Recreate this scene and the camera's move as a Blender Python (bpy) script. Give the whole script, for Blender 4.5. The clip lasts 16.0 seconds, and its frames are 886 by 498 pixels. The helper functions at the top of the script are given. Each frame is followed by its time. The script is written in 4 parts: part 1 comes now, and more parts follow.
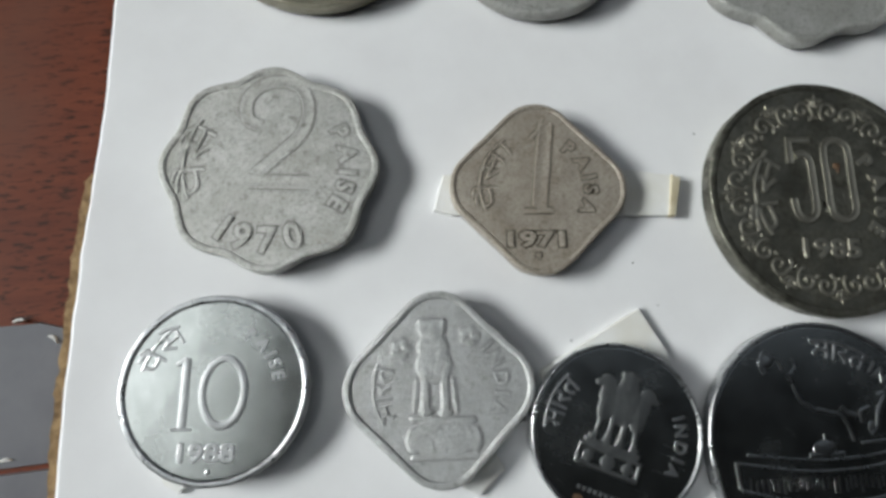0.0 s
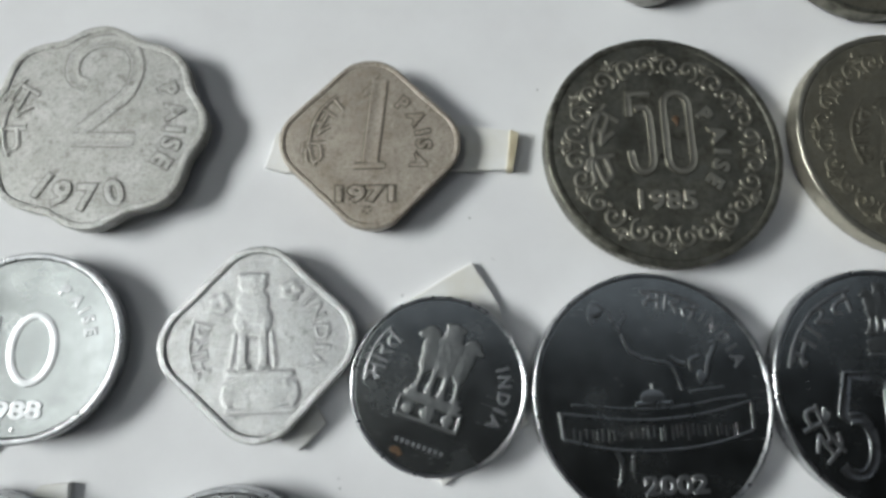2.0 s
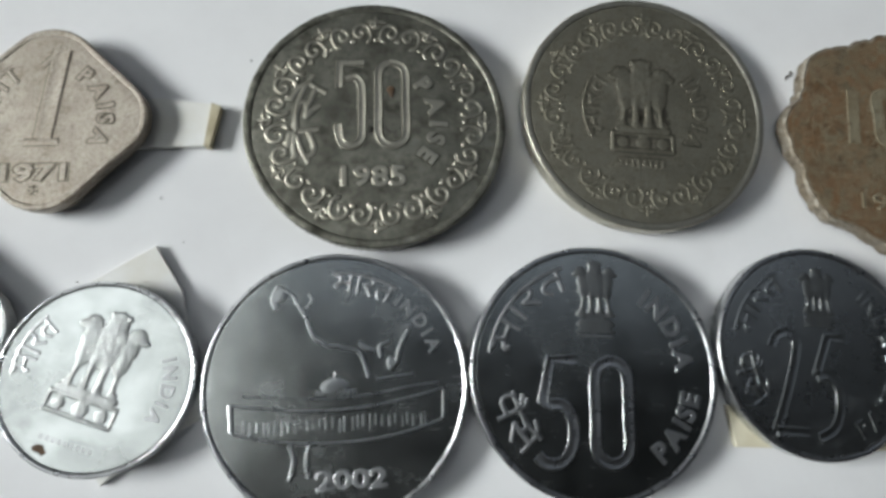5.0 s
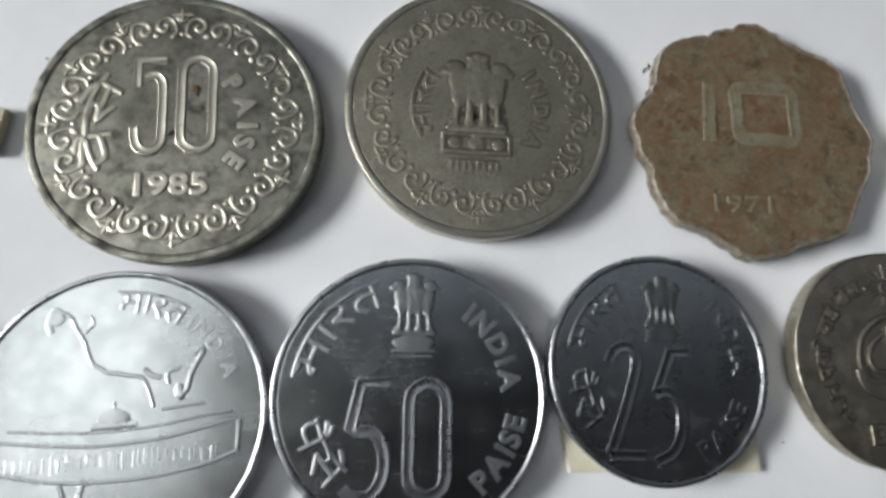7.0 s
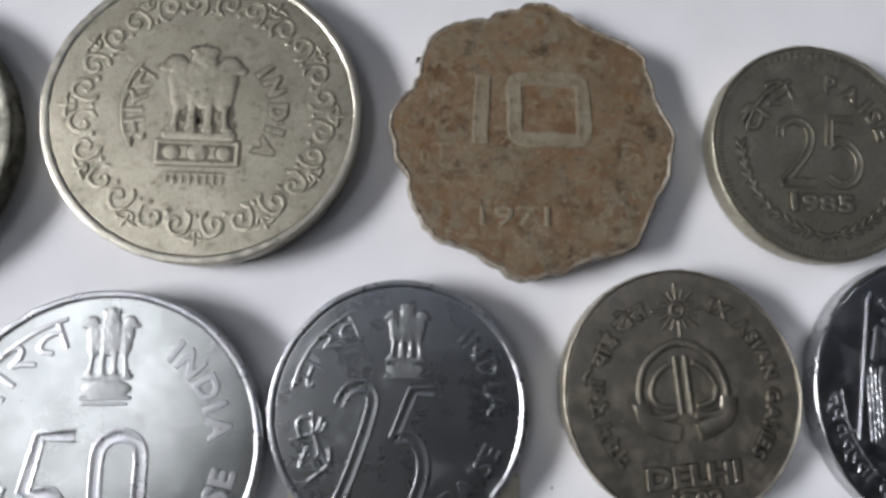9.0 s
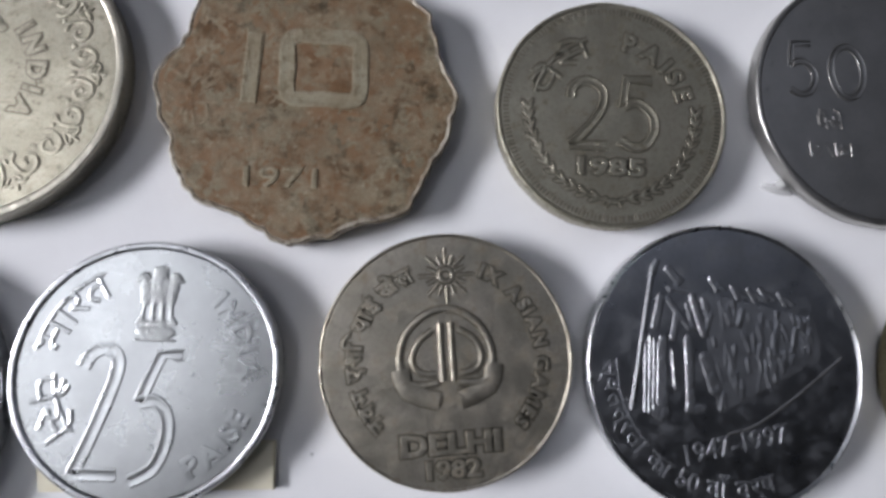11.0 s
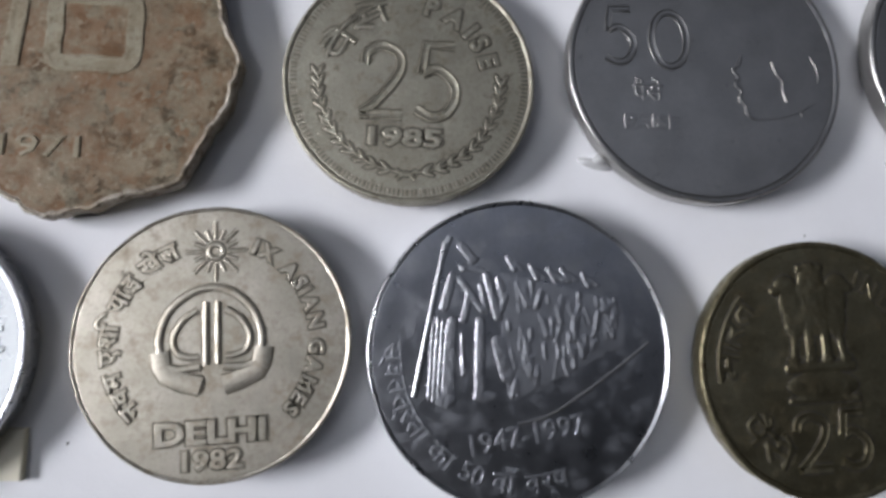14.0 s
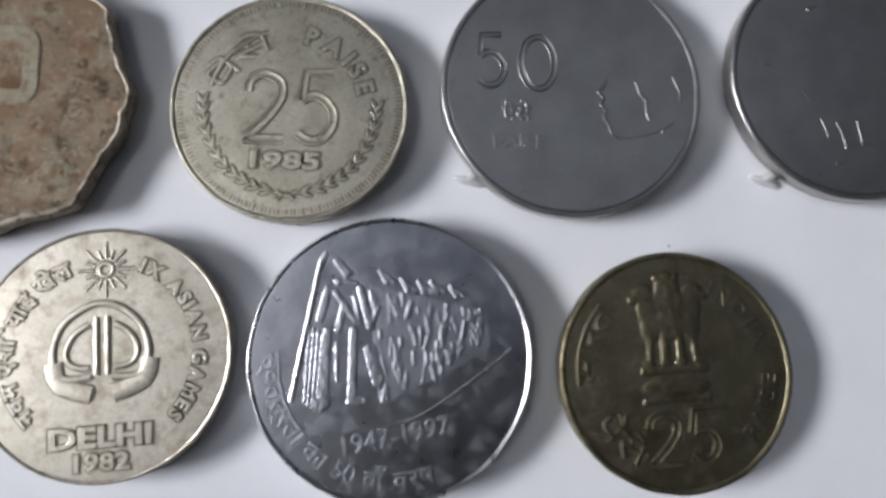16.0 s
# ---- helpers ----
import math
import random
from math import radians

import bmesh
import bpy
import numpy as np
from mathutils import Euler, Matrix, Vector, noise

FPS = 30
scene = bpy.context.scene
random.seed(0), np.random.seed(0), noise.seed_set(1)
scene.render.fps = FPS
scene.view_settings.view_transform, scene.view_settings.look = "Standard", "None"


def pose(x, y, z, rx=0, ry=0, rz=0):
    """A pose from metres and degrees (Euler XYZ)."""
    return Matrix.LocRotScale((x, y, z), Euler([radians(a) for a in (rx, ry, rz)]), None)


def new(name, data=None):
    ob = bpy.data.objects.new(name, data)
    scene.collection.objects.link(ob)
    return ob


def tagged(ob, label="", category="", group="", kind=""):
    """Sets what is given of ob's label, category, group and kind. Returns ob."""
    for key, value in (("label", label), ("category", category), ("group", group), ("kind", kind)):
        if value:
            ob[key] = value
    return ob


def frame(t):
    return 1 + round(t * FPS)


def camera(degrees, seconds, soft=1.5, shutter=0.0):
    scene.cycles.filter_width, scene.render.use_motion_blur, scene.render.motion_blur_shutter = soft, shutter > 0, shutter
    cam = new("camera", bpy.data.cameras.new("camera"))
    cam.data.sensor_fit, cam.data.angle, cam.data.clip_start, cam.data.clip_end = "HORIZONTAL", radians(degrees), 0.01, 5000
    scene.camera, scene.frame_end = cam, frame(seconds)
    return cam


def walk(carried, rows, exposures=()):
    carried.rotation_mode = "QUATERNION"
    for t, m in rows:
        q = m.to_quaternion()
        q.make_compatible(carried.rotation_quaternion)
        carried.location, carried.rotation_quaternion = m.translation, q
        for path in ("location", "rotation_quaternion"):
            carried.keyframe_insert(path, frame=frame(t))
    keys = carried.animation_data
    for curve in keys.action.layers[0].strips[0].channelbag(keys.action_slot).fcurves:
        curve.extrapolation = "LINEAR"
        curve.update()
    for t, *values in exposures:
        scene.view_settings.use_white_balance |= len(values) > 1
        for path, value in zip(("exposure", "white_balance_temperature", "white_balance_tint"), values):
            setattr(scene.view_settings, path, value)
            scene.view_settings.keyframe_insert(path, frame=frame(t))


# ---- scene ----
cam = camera(78.0, 16.0, soft=3.4)

# seconds, metres, degrees
PATH = [
    (0.0, -0.00351, -0.00889, 0.05115, 11.90, -3.56, -6.99),
    (0.5, -0.00117, -0.01115, 0.05222, 12.31, -3.40, -7.01),
    (1.0, 0.00447, -0.01457, 0.05212, 12.93, -3.10, -7.28),
    (1.5, 0.00725, -0.01554, 0.05118, 12.33, -3.46, -7.51),
    (2.0, 0.01135, -0.01537, 0.05073, 12.51, -3.78, -8.01),
    (2.5, 0.01523, -0.01547, 0.05058, 11.70, -4.06, -8.24),
    (3.0, 0.01923, -0.01737, 0.05064, 11.71, -3.91, -8.24),
    (3.5, 0.02468, -0.01787, 0.04994, 11.50, -4.70, -8.63),
    (6.0, 0.04444, -0.02049, 0.04864, 11.87, -4.80, -9.32),
    (6.5, 0.04801, -0.01999, 0.04772, 11.32, -5.28, -9.68),
    (7.0, 0.05370, -0.02004, 0.04675, 11.37, -5.37, -10.12),
    (7.5, 0.05806, -0.01939, 0.04666, 11.22, -5.58, -10.61),
    (8.0, 0.06182, -0.02070, 0.04579, 11.76, -5.63, -10.86),
    (8.5, 0.06767, -0.01719, 0.04382, 10.67, -6.97, -11.65),
    (9.0, 0.07640, -0.01928, 0.04322, 8.83, -4.78, -11.09),
    (9.5, 0.08211, -0.02101, 0.04321, 7.46, -4.62, -10.71),
    (10.0, 0.08712, -0.02222, 0.04333, 6.89, -3.78, -10.59),
    (12.5, 0.10179, -0.02662, 0.04239, 7.85, -3.97, -10.57),
    (13.0, 0.10415, -0.02731, 0.04185, 7.49, -4.22, -10.50),
    (13.5, 0.10722, -0.02828, 0.04173, 7.43, -3.92, -10.36),
    (14.0, 0.11053, -0.02890, 0.04118, 7.55, -3.74, -10.33),
    (14.5, 0.11319, -0.02946, 0.04172, 6.67, -3.86, -10.59),
    (15.0, 0.11569, -0.02999, 0.04306, 6.53, -3.56, -10.81),
    (15.5, 0.11744, -0.03058, 0.04348, 6.88, -3.07, -11.04),
    (16.0, 0.12023, -0.02933, 0.04498, 6.74, -3.41, -11.01),
]

walk(cam, [(t, pose(x, y, z, rx, ry, rz)) for t, x, y, z, rx, ry, rz in PATH],
     [(0.0, -0.37, 6420, 4), (3.5, -0.31, 6400, 4), (7.0, -0.16, 6350, 7), (10.0, -0.12, 6230, 14), (16.0, -0.06, 6130, 13)])

# ---- light: a window to the side of the table, plus two added fill lamps ----
world = bpy.data.worlds.new("world")
scene.world = world
world.use_nodes = True
sky = world.node_tree.nodes.new("ShaderNodeTexSky")
sky.sky_type, sky.sun_disc = "NISHITA", False
sky.sun_elevation, sky.sun_rotation = radians(40), radians(250)
back = world.node_tree.nodes["Background"]
world.node_tree.links.new(sky.outputs[0], back.inputs[0])
back.inputs[1].default_value = 0.05

ROOM = Matrix.Translation((0.06, -0.01, 0)) @ Matrix.Rotation(radians(-9), 4, "Z")   # room axes; -x is the window wall
TABLE = -0.0034
FLOOR, CEIL = TABLE - 0.75, 3.15
WALL_X = -1.0
WINDOW = (-0.24, 0.24, 0.39, 0.63)          # y0, y1, z0, z1 in the window wall
# Two unseen openings, added only to put bright areas into the coins' reflections.
HIGH_FILL = (-0.55, 1.05, 1.40, 3.0)
CEILING_FILL = (-0.9, 2.8, 0.32, 2.1)           # x0, x1, y0, y1 in the ceiling


def area_lamp(name, width, height, watts, m):
    lamp = bpy.data.lights.new(name, "AREA")
    lamp.shape, lamp.size, lamp.size_y = "RECTANGLE", width - 0.02, height - 0.02
    lamp.energy, lamp.color = watts, (0.995, 0.993, 1.0)
    new(name, lamp).matrix_world = ROOM @ m


for nm, (y0, y1, z0, z1), watts in (("window_daylight", WINDOW, 24.0), ("transom_daylight", HIGH_FILL, 17.0)):
    area_lamp(nm, z1 - z0, y1 - y0, watts, Matrix.Translation((WALL_X - 0.03, (y0 + y1) / 2, (z0 + z1) / 2)) @ Matrix.Rotation(radians(-90), 4, "Y"))
area_lamp("skylight_daylight", CEILING_FILL[1] - CEILING_FILL[0], CEILING_FILL[3] - CEILING_FILL[2], 4.6, Matrix.Translation(((CEILING_FILL[0] + CEILING_FILL[1]) / 2, (CEILING_FILL[2] + CEILING_FILL[3]) / 2, CEIL + 0.03)))


# ---- materials ----
def material(name):
    m = bpy.data.materials.new(name)
    m.use_nodes = True
    t = m.node_tree
    return m, t, t.nodes["Principled BSDF"]


def add(t, kind, **values):
    n = t.nodes.new(kind)
    for k, v in values.items():
        n.inputs[k.replace("_", " ")].default_value = v
    return n


def coords(t, stretch=(1, 1, 1), turn=0.0):
    """Object coordinates in millimetres, shifted from thing to thing."""
    tc, info = t.nodes.new("ShaderNodeTexCoord"), t.nodes.new("ShaderNodeObjectInfo")
    shift = t.nodes.new("ShaderNodeVectorMath")
    shift.operation = "MULTIPLY_ADD"
    shift.inputs[1].default_value = (37.0, 53.0, 0.0)
    mp = t.nodes.new("ShaderNodeMapping")
    mp.inputs["Scale"].default_value = [1000 * s for s in stretch]
    mp.inputs["Rotation"].default_value = (0, 0, radians(turn))
    t.links.new(tc.outputs["Object"], mp.inputs["Vector"])
    t.links.new(info.outputs["Random"], shift.inputs[0])
    t.links.new(mp.outputs[0], shift.inputs[2])
    return shift.outputs[0]


def noise_of(t, vec, scale, detail=4.0, rough=0.6):
    n = add(t, "ShaderNodeTexNoise", Scale=scale, Detail=detail, Roughness=rough)
    t.links.new(vec, n.inputs["Vector"])
    return n.outputs["Fac"]


def span(t, fac, a, b, lo=0.0, hi=1.0):
    n = add(t, "ShaderNodeMapRange", From_Min=a, From_Max=b, To_Min=lo, To_Max=hi)
    t.links.new(fac, n.inputs["Value"])
    return n.outputs[0]


def blend(t, fac, a, b):
    n = t.nodes.new("ShaderNodeMix")
    n.data_type = "RGBA"
    t.links.new(fac, n.inputs[0])
    for sock, v in ((n.inputs[6], a), (n.inputs[7], b)):
        if isinstance(v, tuple):
            sock.default_value = (*v, 1)
        else:
            t.links.new(v, sock)
    return n.outputs[2]


def bumped(t, bsdf, heights, distance):
    """heights: (socket, strength) pairs, stacked."""
    last = None
    for sock, strength in heights:
        b = add(t, "ShaderNodeBump", Strength=strength, Distance=distance)
        t.links.new(sock, b.inputs["Height"])
        if last is not None:
            t.links.new(last, b.inputs["Normal"])
        last = b.outputs[0]
    t.links.new(last, bsdf.inputs["Normal"])


def metal(name, base, tone, rough=(0.2, 0.35), grime=(0.05, 0.045, 0.04), dirty=0.62, soft=0.1, bump=0.15, grain=0.1, scratch=0.5, metallic=1.0, patch=0.35, speck=0.25, spot=1.3, rust=None, fleck=None):
    m, t, b = material(name)
    v = coords(t)
    big, mid, fine = noise_of(t, v, patch, 5, 0.6), noise_of(t, v, spot, 6, 0.65), noise_of(t, v, 9.0, 4, 0.7)
    line_a = noise_of(t, coords(t, (0.25, 14.0, 1), 28), 1.0, 3, 0.5)
    line_b = noise_of(t, coords(t, (0.3, 18.0, 1), -47), 1.0, 3, 0.5)
    col = blend(t, span(t, big, 0.35, 0.65), base, tone)
    dirt = span(t, mid, dirty, dirty + soft)
    col = blend(t, span(t, noise_of(t, v, 3.6, 5, 0.75), 0.48, 0.66, 0.0, speck), col, grime)
    col = blend(t, dirt, col, grime)
    if rust:
        col = blend(t, span(t, noise_of(t, v, 0.24, 6, 0.72), 0.40, 0.60, 0.0, 0.85), col, rust)
    if fleck:
        col = blend(t, span(t, noise_of(t, v, 1.7, 5, 0.7), 0.58, 0.70, 0.0, 0.6), col, fleck)
    t.links.new(col, b.inputs["Base Color"])
    mix = t.nodes.new("ShaderNodeMath")
    mix.operation = "ADD"
    t.links.new(span(t, mid, 0.3, 0.7, *rough), mix.inputs[0])
    t.links.new(span(t, line_a, 0.62, 0.75, 0.0, 0.14 * scratch), mix.inputs[1])
    mix2 = t.nodes.new("ShaderNodeMath")
    mix2.operation = "MULTIPLY_ADD"
    mix2.inputs[1].default_value = 0.3
    t.links.new(dirt, mix2.inputs[0])
    t.links.new(mix.outputs[0], mix2.inputs[2])
    t.links.new(mix2.outputs[0], b.inputs["Roughness"])
    b.inputs["Metallic"].default_value = metallic
    bumped(t, b, [(big, bump), (mid, bump * 0.6), (fine, grain), (line_a, 0.05 * scratch), (line_b, 0.05 * scratch)], 0.00012)
    return m


STEEL = metal("stainless_steel", (0.555, 0.58, 0.565), (0.44, 0.46, 0.448), (0.18, 0.30), (0.42, 0.42, 0.425), 1.5, 0.2, 0.04, 0.02, 0.3, speck=0.06, spot=0.2)
STEEL_RELIEF = metal("worn_raised_steel", (0.56, 0.57, 0.575), (0.46, 0.47, 0.475), (0.36, 0.46), (0.42, 0.42, 0.425), 1.5, 0.2, 0.04, 0.03, 0.6, speck=0.06, spot=0.3)
STEEL_MATT_RELIEF = metal("worn_raised_matt_steel", (0.50, 0.51, 0.53), (0.42, 0.43, 0.45), (0.38, 0.48), (0.3, 0.3, 0.31), 0.7, 0.15, 0.08, 0.08, 1.0, speck=0.12)
STEEL_WORN = metal("worn_steel", (0.54, 0.56, 0.555), (0.47, 0.485, 0.485), (0.24, 0.33), (0.46, 0.475, 0.475), 0.6, 0.4, 0.08, 0.05, 1.0, speck=0.12, spot=0.3)
STEEL_MATT = metal("matt_grey_steel", (0.48, 0.468, 0.445), (0.40, 0.39, 0.37), (0.28, 0.38), (0.25, 0.25, 0.26), 0.64, 0.15, 0.08, 0.08, 1.4, metallic=0.97, speck=0.15, spot=0.8)
STEEL_FROST = metal("frosted_raised_steel", (0.36, 0.37, 0.365), (0.27, 0.28, 0.275), (0.36, 0.46), (0.3, 0.3, 0.3), 0.6, 0.25, 0.15, 0.3, 0.4, speck=0.3)
STEEL_BRUSHED = metal("brushed_blue_grey_steel", (0.52, 0.53, 0.55), (0.40, 0.41, 0.43), (0.26, 0.37), (0.33, 0.34, 0.355), 0.5, 0.4, 0.1, 0.08, 1.2, metallic=1.0, speck=0.3, spot=0.6)
STEEL_EDGE = metal("polished_rim_steel", (0.64, 0.65, 0.66), (0.55, 0.56, 0.57), (0.24, 0.36), (0.2, 0.2, 0.2), 0.64, 0.1, 0.12, 0.1, 1.0, speck=0.15)
ALU = metal("oxidised_aluminium", (0.52, 0.525, 0.505), (0.40, 0.40, 0.372), (0.42, 0.58), (0.25, 0.24, 0.21), 0.55, 0.2, 0.8, 0.7, 0.6, speck=0.85, metallic=0.5, fleck=(0.62, 0.62, 0.60))
ALU_BRIGHT = metal("bright_aluminium", (0.62, 0.63, 0.625), (0.48, 0.49, 0.48), (0.36, 0.48), (0.3, 0.3, 0.28), 0.55, 0.2, 0.5, 0.5, 0.7, metallic=0.6, speck=0.45)
BEIGE = metal("dull_beige_bronze", (0.45, 0.405, 0.345), (0.36, 0.315, 0.26), (0.42, 0.55), (0.2, 0.165, 0.12), 0.56, 0.22, 0.7, 0.6, 0.4, speck=0.8, metallic=0.45, fleck=(0.55, 0.50, 0.44))
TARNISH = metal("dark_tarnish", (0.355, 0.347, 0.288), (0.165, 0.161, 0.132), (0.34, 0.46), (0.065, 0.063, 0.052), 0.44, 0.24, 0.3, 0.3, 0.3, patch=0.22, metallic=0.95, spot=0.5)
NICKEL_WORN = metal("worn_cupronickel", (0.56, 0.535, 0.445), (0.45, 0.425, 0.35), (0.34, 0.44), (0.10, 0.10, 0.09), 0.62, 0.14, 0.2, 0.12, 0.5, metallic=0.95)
NICKEL_DULL = metal("dull_cupronickel", (0.385, 0.362, 0.285), (0.305, 0.286, 0.223), (0.40, 0.52), (0.16, 0.148, 0.115), 0.55, 0.2, 0.4, 0.45, 0.4, metallic=0.92, speck=0.5)
NICKEL_WARM = metal("warm_cupronickel", (0.50, 0.465, 0.39), (0.41, 0.38, 0.305), (0.36, 0.46), (0.25, 0.21, 0.155), 0.48, 0.3, 0.2, 0.15, 0.8, speck=0.45, metallic=0.95, spot=0.8)
NICKEL_OLIVE = metal("olive_cupronickel", (0.46, 0.435, 0.35), (0.36, 0.335, 0.262), (0.42, 0.54), (0.19, 0.17, 0.12), 0.55, 0.22, 0.3, 0.4, 0.5, metallic=0.95, speck=0.4)
BRASSY = metal("olive_brass_tarnish", (0.35, 0.315, 0.20), (0.23, 0.20, 0.12), (0.3, 0.42), (0.10, 0.08, 0.045), 0.52, 0.2, 0.3, 0.35, 0.5, metallic=0.97, speck=0.4)
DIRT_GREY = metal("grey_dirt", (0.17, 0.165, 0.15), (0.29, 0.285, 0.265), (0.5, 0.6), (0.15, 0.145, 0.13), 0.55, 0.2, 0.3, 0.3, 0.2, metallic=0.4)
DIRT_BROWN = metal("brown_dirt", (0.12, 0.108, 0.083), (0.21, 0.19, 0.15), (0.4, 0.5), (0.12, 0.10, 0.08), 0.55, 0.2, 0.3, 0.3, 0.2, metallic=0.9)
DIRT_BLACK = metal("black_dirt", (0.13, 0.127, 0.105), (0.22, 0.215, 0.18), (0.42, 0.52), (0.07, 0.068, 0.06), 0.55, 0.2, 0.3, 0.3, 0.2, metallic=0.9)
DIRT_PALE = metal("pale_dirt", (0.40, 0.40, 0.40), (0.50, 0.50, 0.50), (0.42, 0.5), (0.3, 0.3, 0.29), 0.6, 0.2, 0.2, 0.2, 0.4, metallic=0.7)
CORRODED = metal("brown_corroded_bronze", (0.27, 0.235, 0.158), (0.175, 0.134, 0.08), (0.5, 0.65), (0.08, 0.06, 0.034), 0.50, 0.18, 0.9, 0.9, 0.0, metallic=0.3, patch=0.2, speck=0.4, spot=0.45, rust=(0.19, 0.103, 0.045), fleck=(0.37, 0.335, 0.25))
CORRODED_LIGHT = metal("scraped_bronze", (0.30, 0.275, 0.195), (0.235, 0.195, 0.125), (0.5, 0.65), (0.15, 0.095, 0.05), 0.54, 0.22, 0.9, 0.9, 0.0, metallic=0.4, speck=0.55)
CORRODED_RIM = metal("bare_scraped_edge", (0.47, 0.43, 0.36), (0.27, 0.22, 0.155), (0.45, 0.6), (0.12, 0.09, 0.06), 0.5, 0.2, 0.7, 0.6, 0.2, metallic=0.6, speck=0.7)


def matt(name, base, tone, rough=0.9, scale=0.15, fine=6.0, bump=0.2, lo=0.35, hi=0.65, distance=0.0001, stretch=(1, 1, 1)):
    m, t, b = material(name)
    v = coords(t, stretch)
    n1, n2 = noise_of(t, v, scale, 5), noise_of(t, v, fine, 4)
    t.links.new(blend(t, span(t, n1, lo, hi), base, tone), b.inputs["Base Color"])
    b.inputs["Roughness"].default_value = rough
    bumped(t, b, [(n1, bump), (n2, bump)], distance)
    return m


PAPER = matt("white_paper", (0.80, 0.80, 0.81), (0.74, 0.735, 0.745), 0.85, 0.09, 4.0, 0.2, 0.4, 0.75)
CARD = matt("torn_brown_cardboard", (0.42, 0.28, 0.14), (0.14, 0.08, 0.035), 0.95, 0.9, 6.0, 0.6)
TAPE = matt("white_paper_tape", (0.80, 0.80, 0.79), (0.74, 0.725, 0.67), 0.7, 0.25, 5.0, 0.2)
TAPE_OLD = matt("yellowed_tape", (0.70, 0.66, 0.53), (0.60, 0.55, 0.40), 0.6, 0.3, 5.0, 0.2)
TAPE_END = matt("yellowed_tape_end", (0.55, 0.50, 0.36), (0.42, 0.36, 0.24), 0.8, 0.8, 5.0, 0.3)
CRUMB = matt("dark_crumb", (0.08, 0.07, 0.06), (0.04, 0.035, 0.03), 0.9, 2.0)
RUST = matt("rust_spot", (0.12, 0.07, 0.035), (0.06, 0.035, 0.02), 0.8, 2.0, 8.0, 0.5)
GREY = matt("grey_plastic", (0.13, 0.13, 0.145), (0.09, 0.09, 0.105), 0.35, 0.1, 2.0, 0.1)
WALLPAINT = matt("dark_wall_paint", (0.022, 0.023, 0.025), (0.018, 0.019, 0.021), 0.9, 0.01, 0.3, 0.1)
GLUE, _t, _b = material("clear_glue")
_b.inputs["Base Color"].default_value, _b.inputs["Roughness"].default_value = (0.75, 0.75, 0.74, 1), 0.25
_b.inputs["Transmission Weight"].default_value = 0.5


def wood():
    m, t, b = material("red_brown_wood")
    v = coords(t, (0.12, 1.0, 1))
    n1, n2 = noise_of(t, v, 0.35, 6, 0.7), noise_of(t, coords(t, (0.5, 2.2, 1)), 1.0, 5, 0.7)
    n3 = noise_of(t, coords(t), 0.05, 3)
    col = blend(t, span(t, n1, 0.35, 0.65), (0.165, 0.046, 0.023), (0.105, 0.029, 0.016))
    col = blend(t, span(t, n2, 0.53, 0.60), col, (0.035, 0.014, 0.010))
    col = blend(t, span(t, n3, 0.5, 0.75), col, (0.13, 0.05, 0.032))
    t.links.new(col, b.inputs["Base Color"])
    b.inputs["Roughness"].default_value = 0.6
    b.inputs["Specular IOR Level"].default_value = 0.12
    bumped(t, b, [(n1, 0.1), (n2, 0.15)], 0.0001)
    return m


WOOD = wood()


# ---- mesh helpers: all shapes in millimetres ----
def mesh_object(name, verts, faces, mat, parent=None, smooth=True, label=""):
    me = bpy.data.meshes.new(name)
    me.from_pydata([(x * 0.001, y * 0.001, z * 0.001) for x, y, z in verts], [], faces)
    me.materials.append(mat)
    if smooth:
        me.shade_smooth()
    me.update()
    ob = new(name, me)
    if parent is not None:
        ob.parent = parent
    if label:
        tagged(ob, label)
    return ob


def slab(name, outline, z0, z1, mat, parent=None, edge=0.06, label=""):
    """A flat plate with softened top edge, from its outline (counter-clockwise)."""
    n = len(outline)
    cx, cy = sum(p[0] for p in outline) / n, sum(p[1] for p in outline) / n
    far = max(math.hypot(x - cx, y - cy) for x, y in outline)
    k = 1 - edge / far
    ring = lambda s, z: [(cx + (x - cx) * s, cy + (y - cy) * s, z) for x, y in outline]
    verts = ring(1, z0) + ring(1, z1 - edge) + ring(k, z1)
    faces = [tuple(reversed(range(n))), tuple(range(2 * n, 3 * n))]
    for a in (0, n):
        faces += [(a + i, a + (i + 1) % n, a + n + (i + 1) % n, a + n + i) for i in range(n)]
    return mesh_object(name, verts, faces, mat, parent, False, label)


def box(name, x0, x1, y0, y1, z0, z1, mat, m=None):
    """A box in metres, for the room."""
    bm = bmesh.new()
    bmesh.ops.create_cube(bm, size=1, matrix=Matrix.Translation(((x0 + x1) / 2, (y0 + y1) / 2, (z0 + z1) / 2)) @ Matrix.Diagonal((x1 - x0, y1 - y0, z1 - z0, 1)))
    me = bpy.data.meshes.new(name)
    bm.to_mesh(me)
    bm.free()
    me.materials.append(mat)
    ob = new(name, me)
    if m is not None:
        ob.matrix_world = m
    return ob


GLYPHS = {}


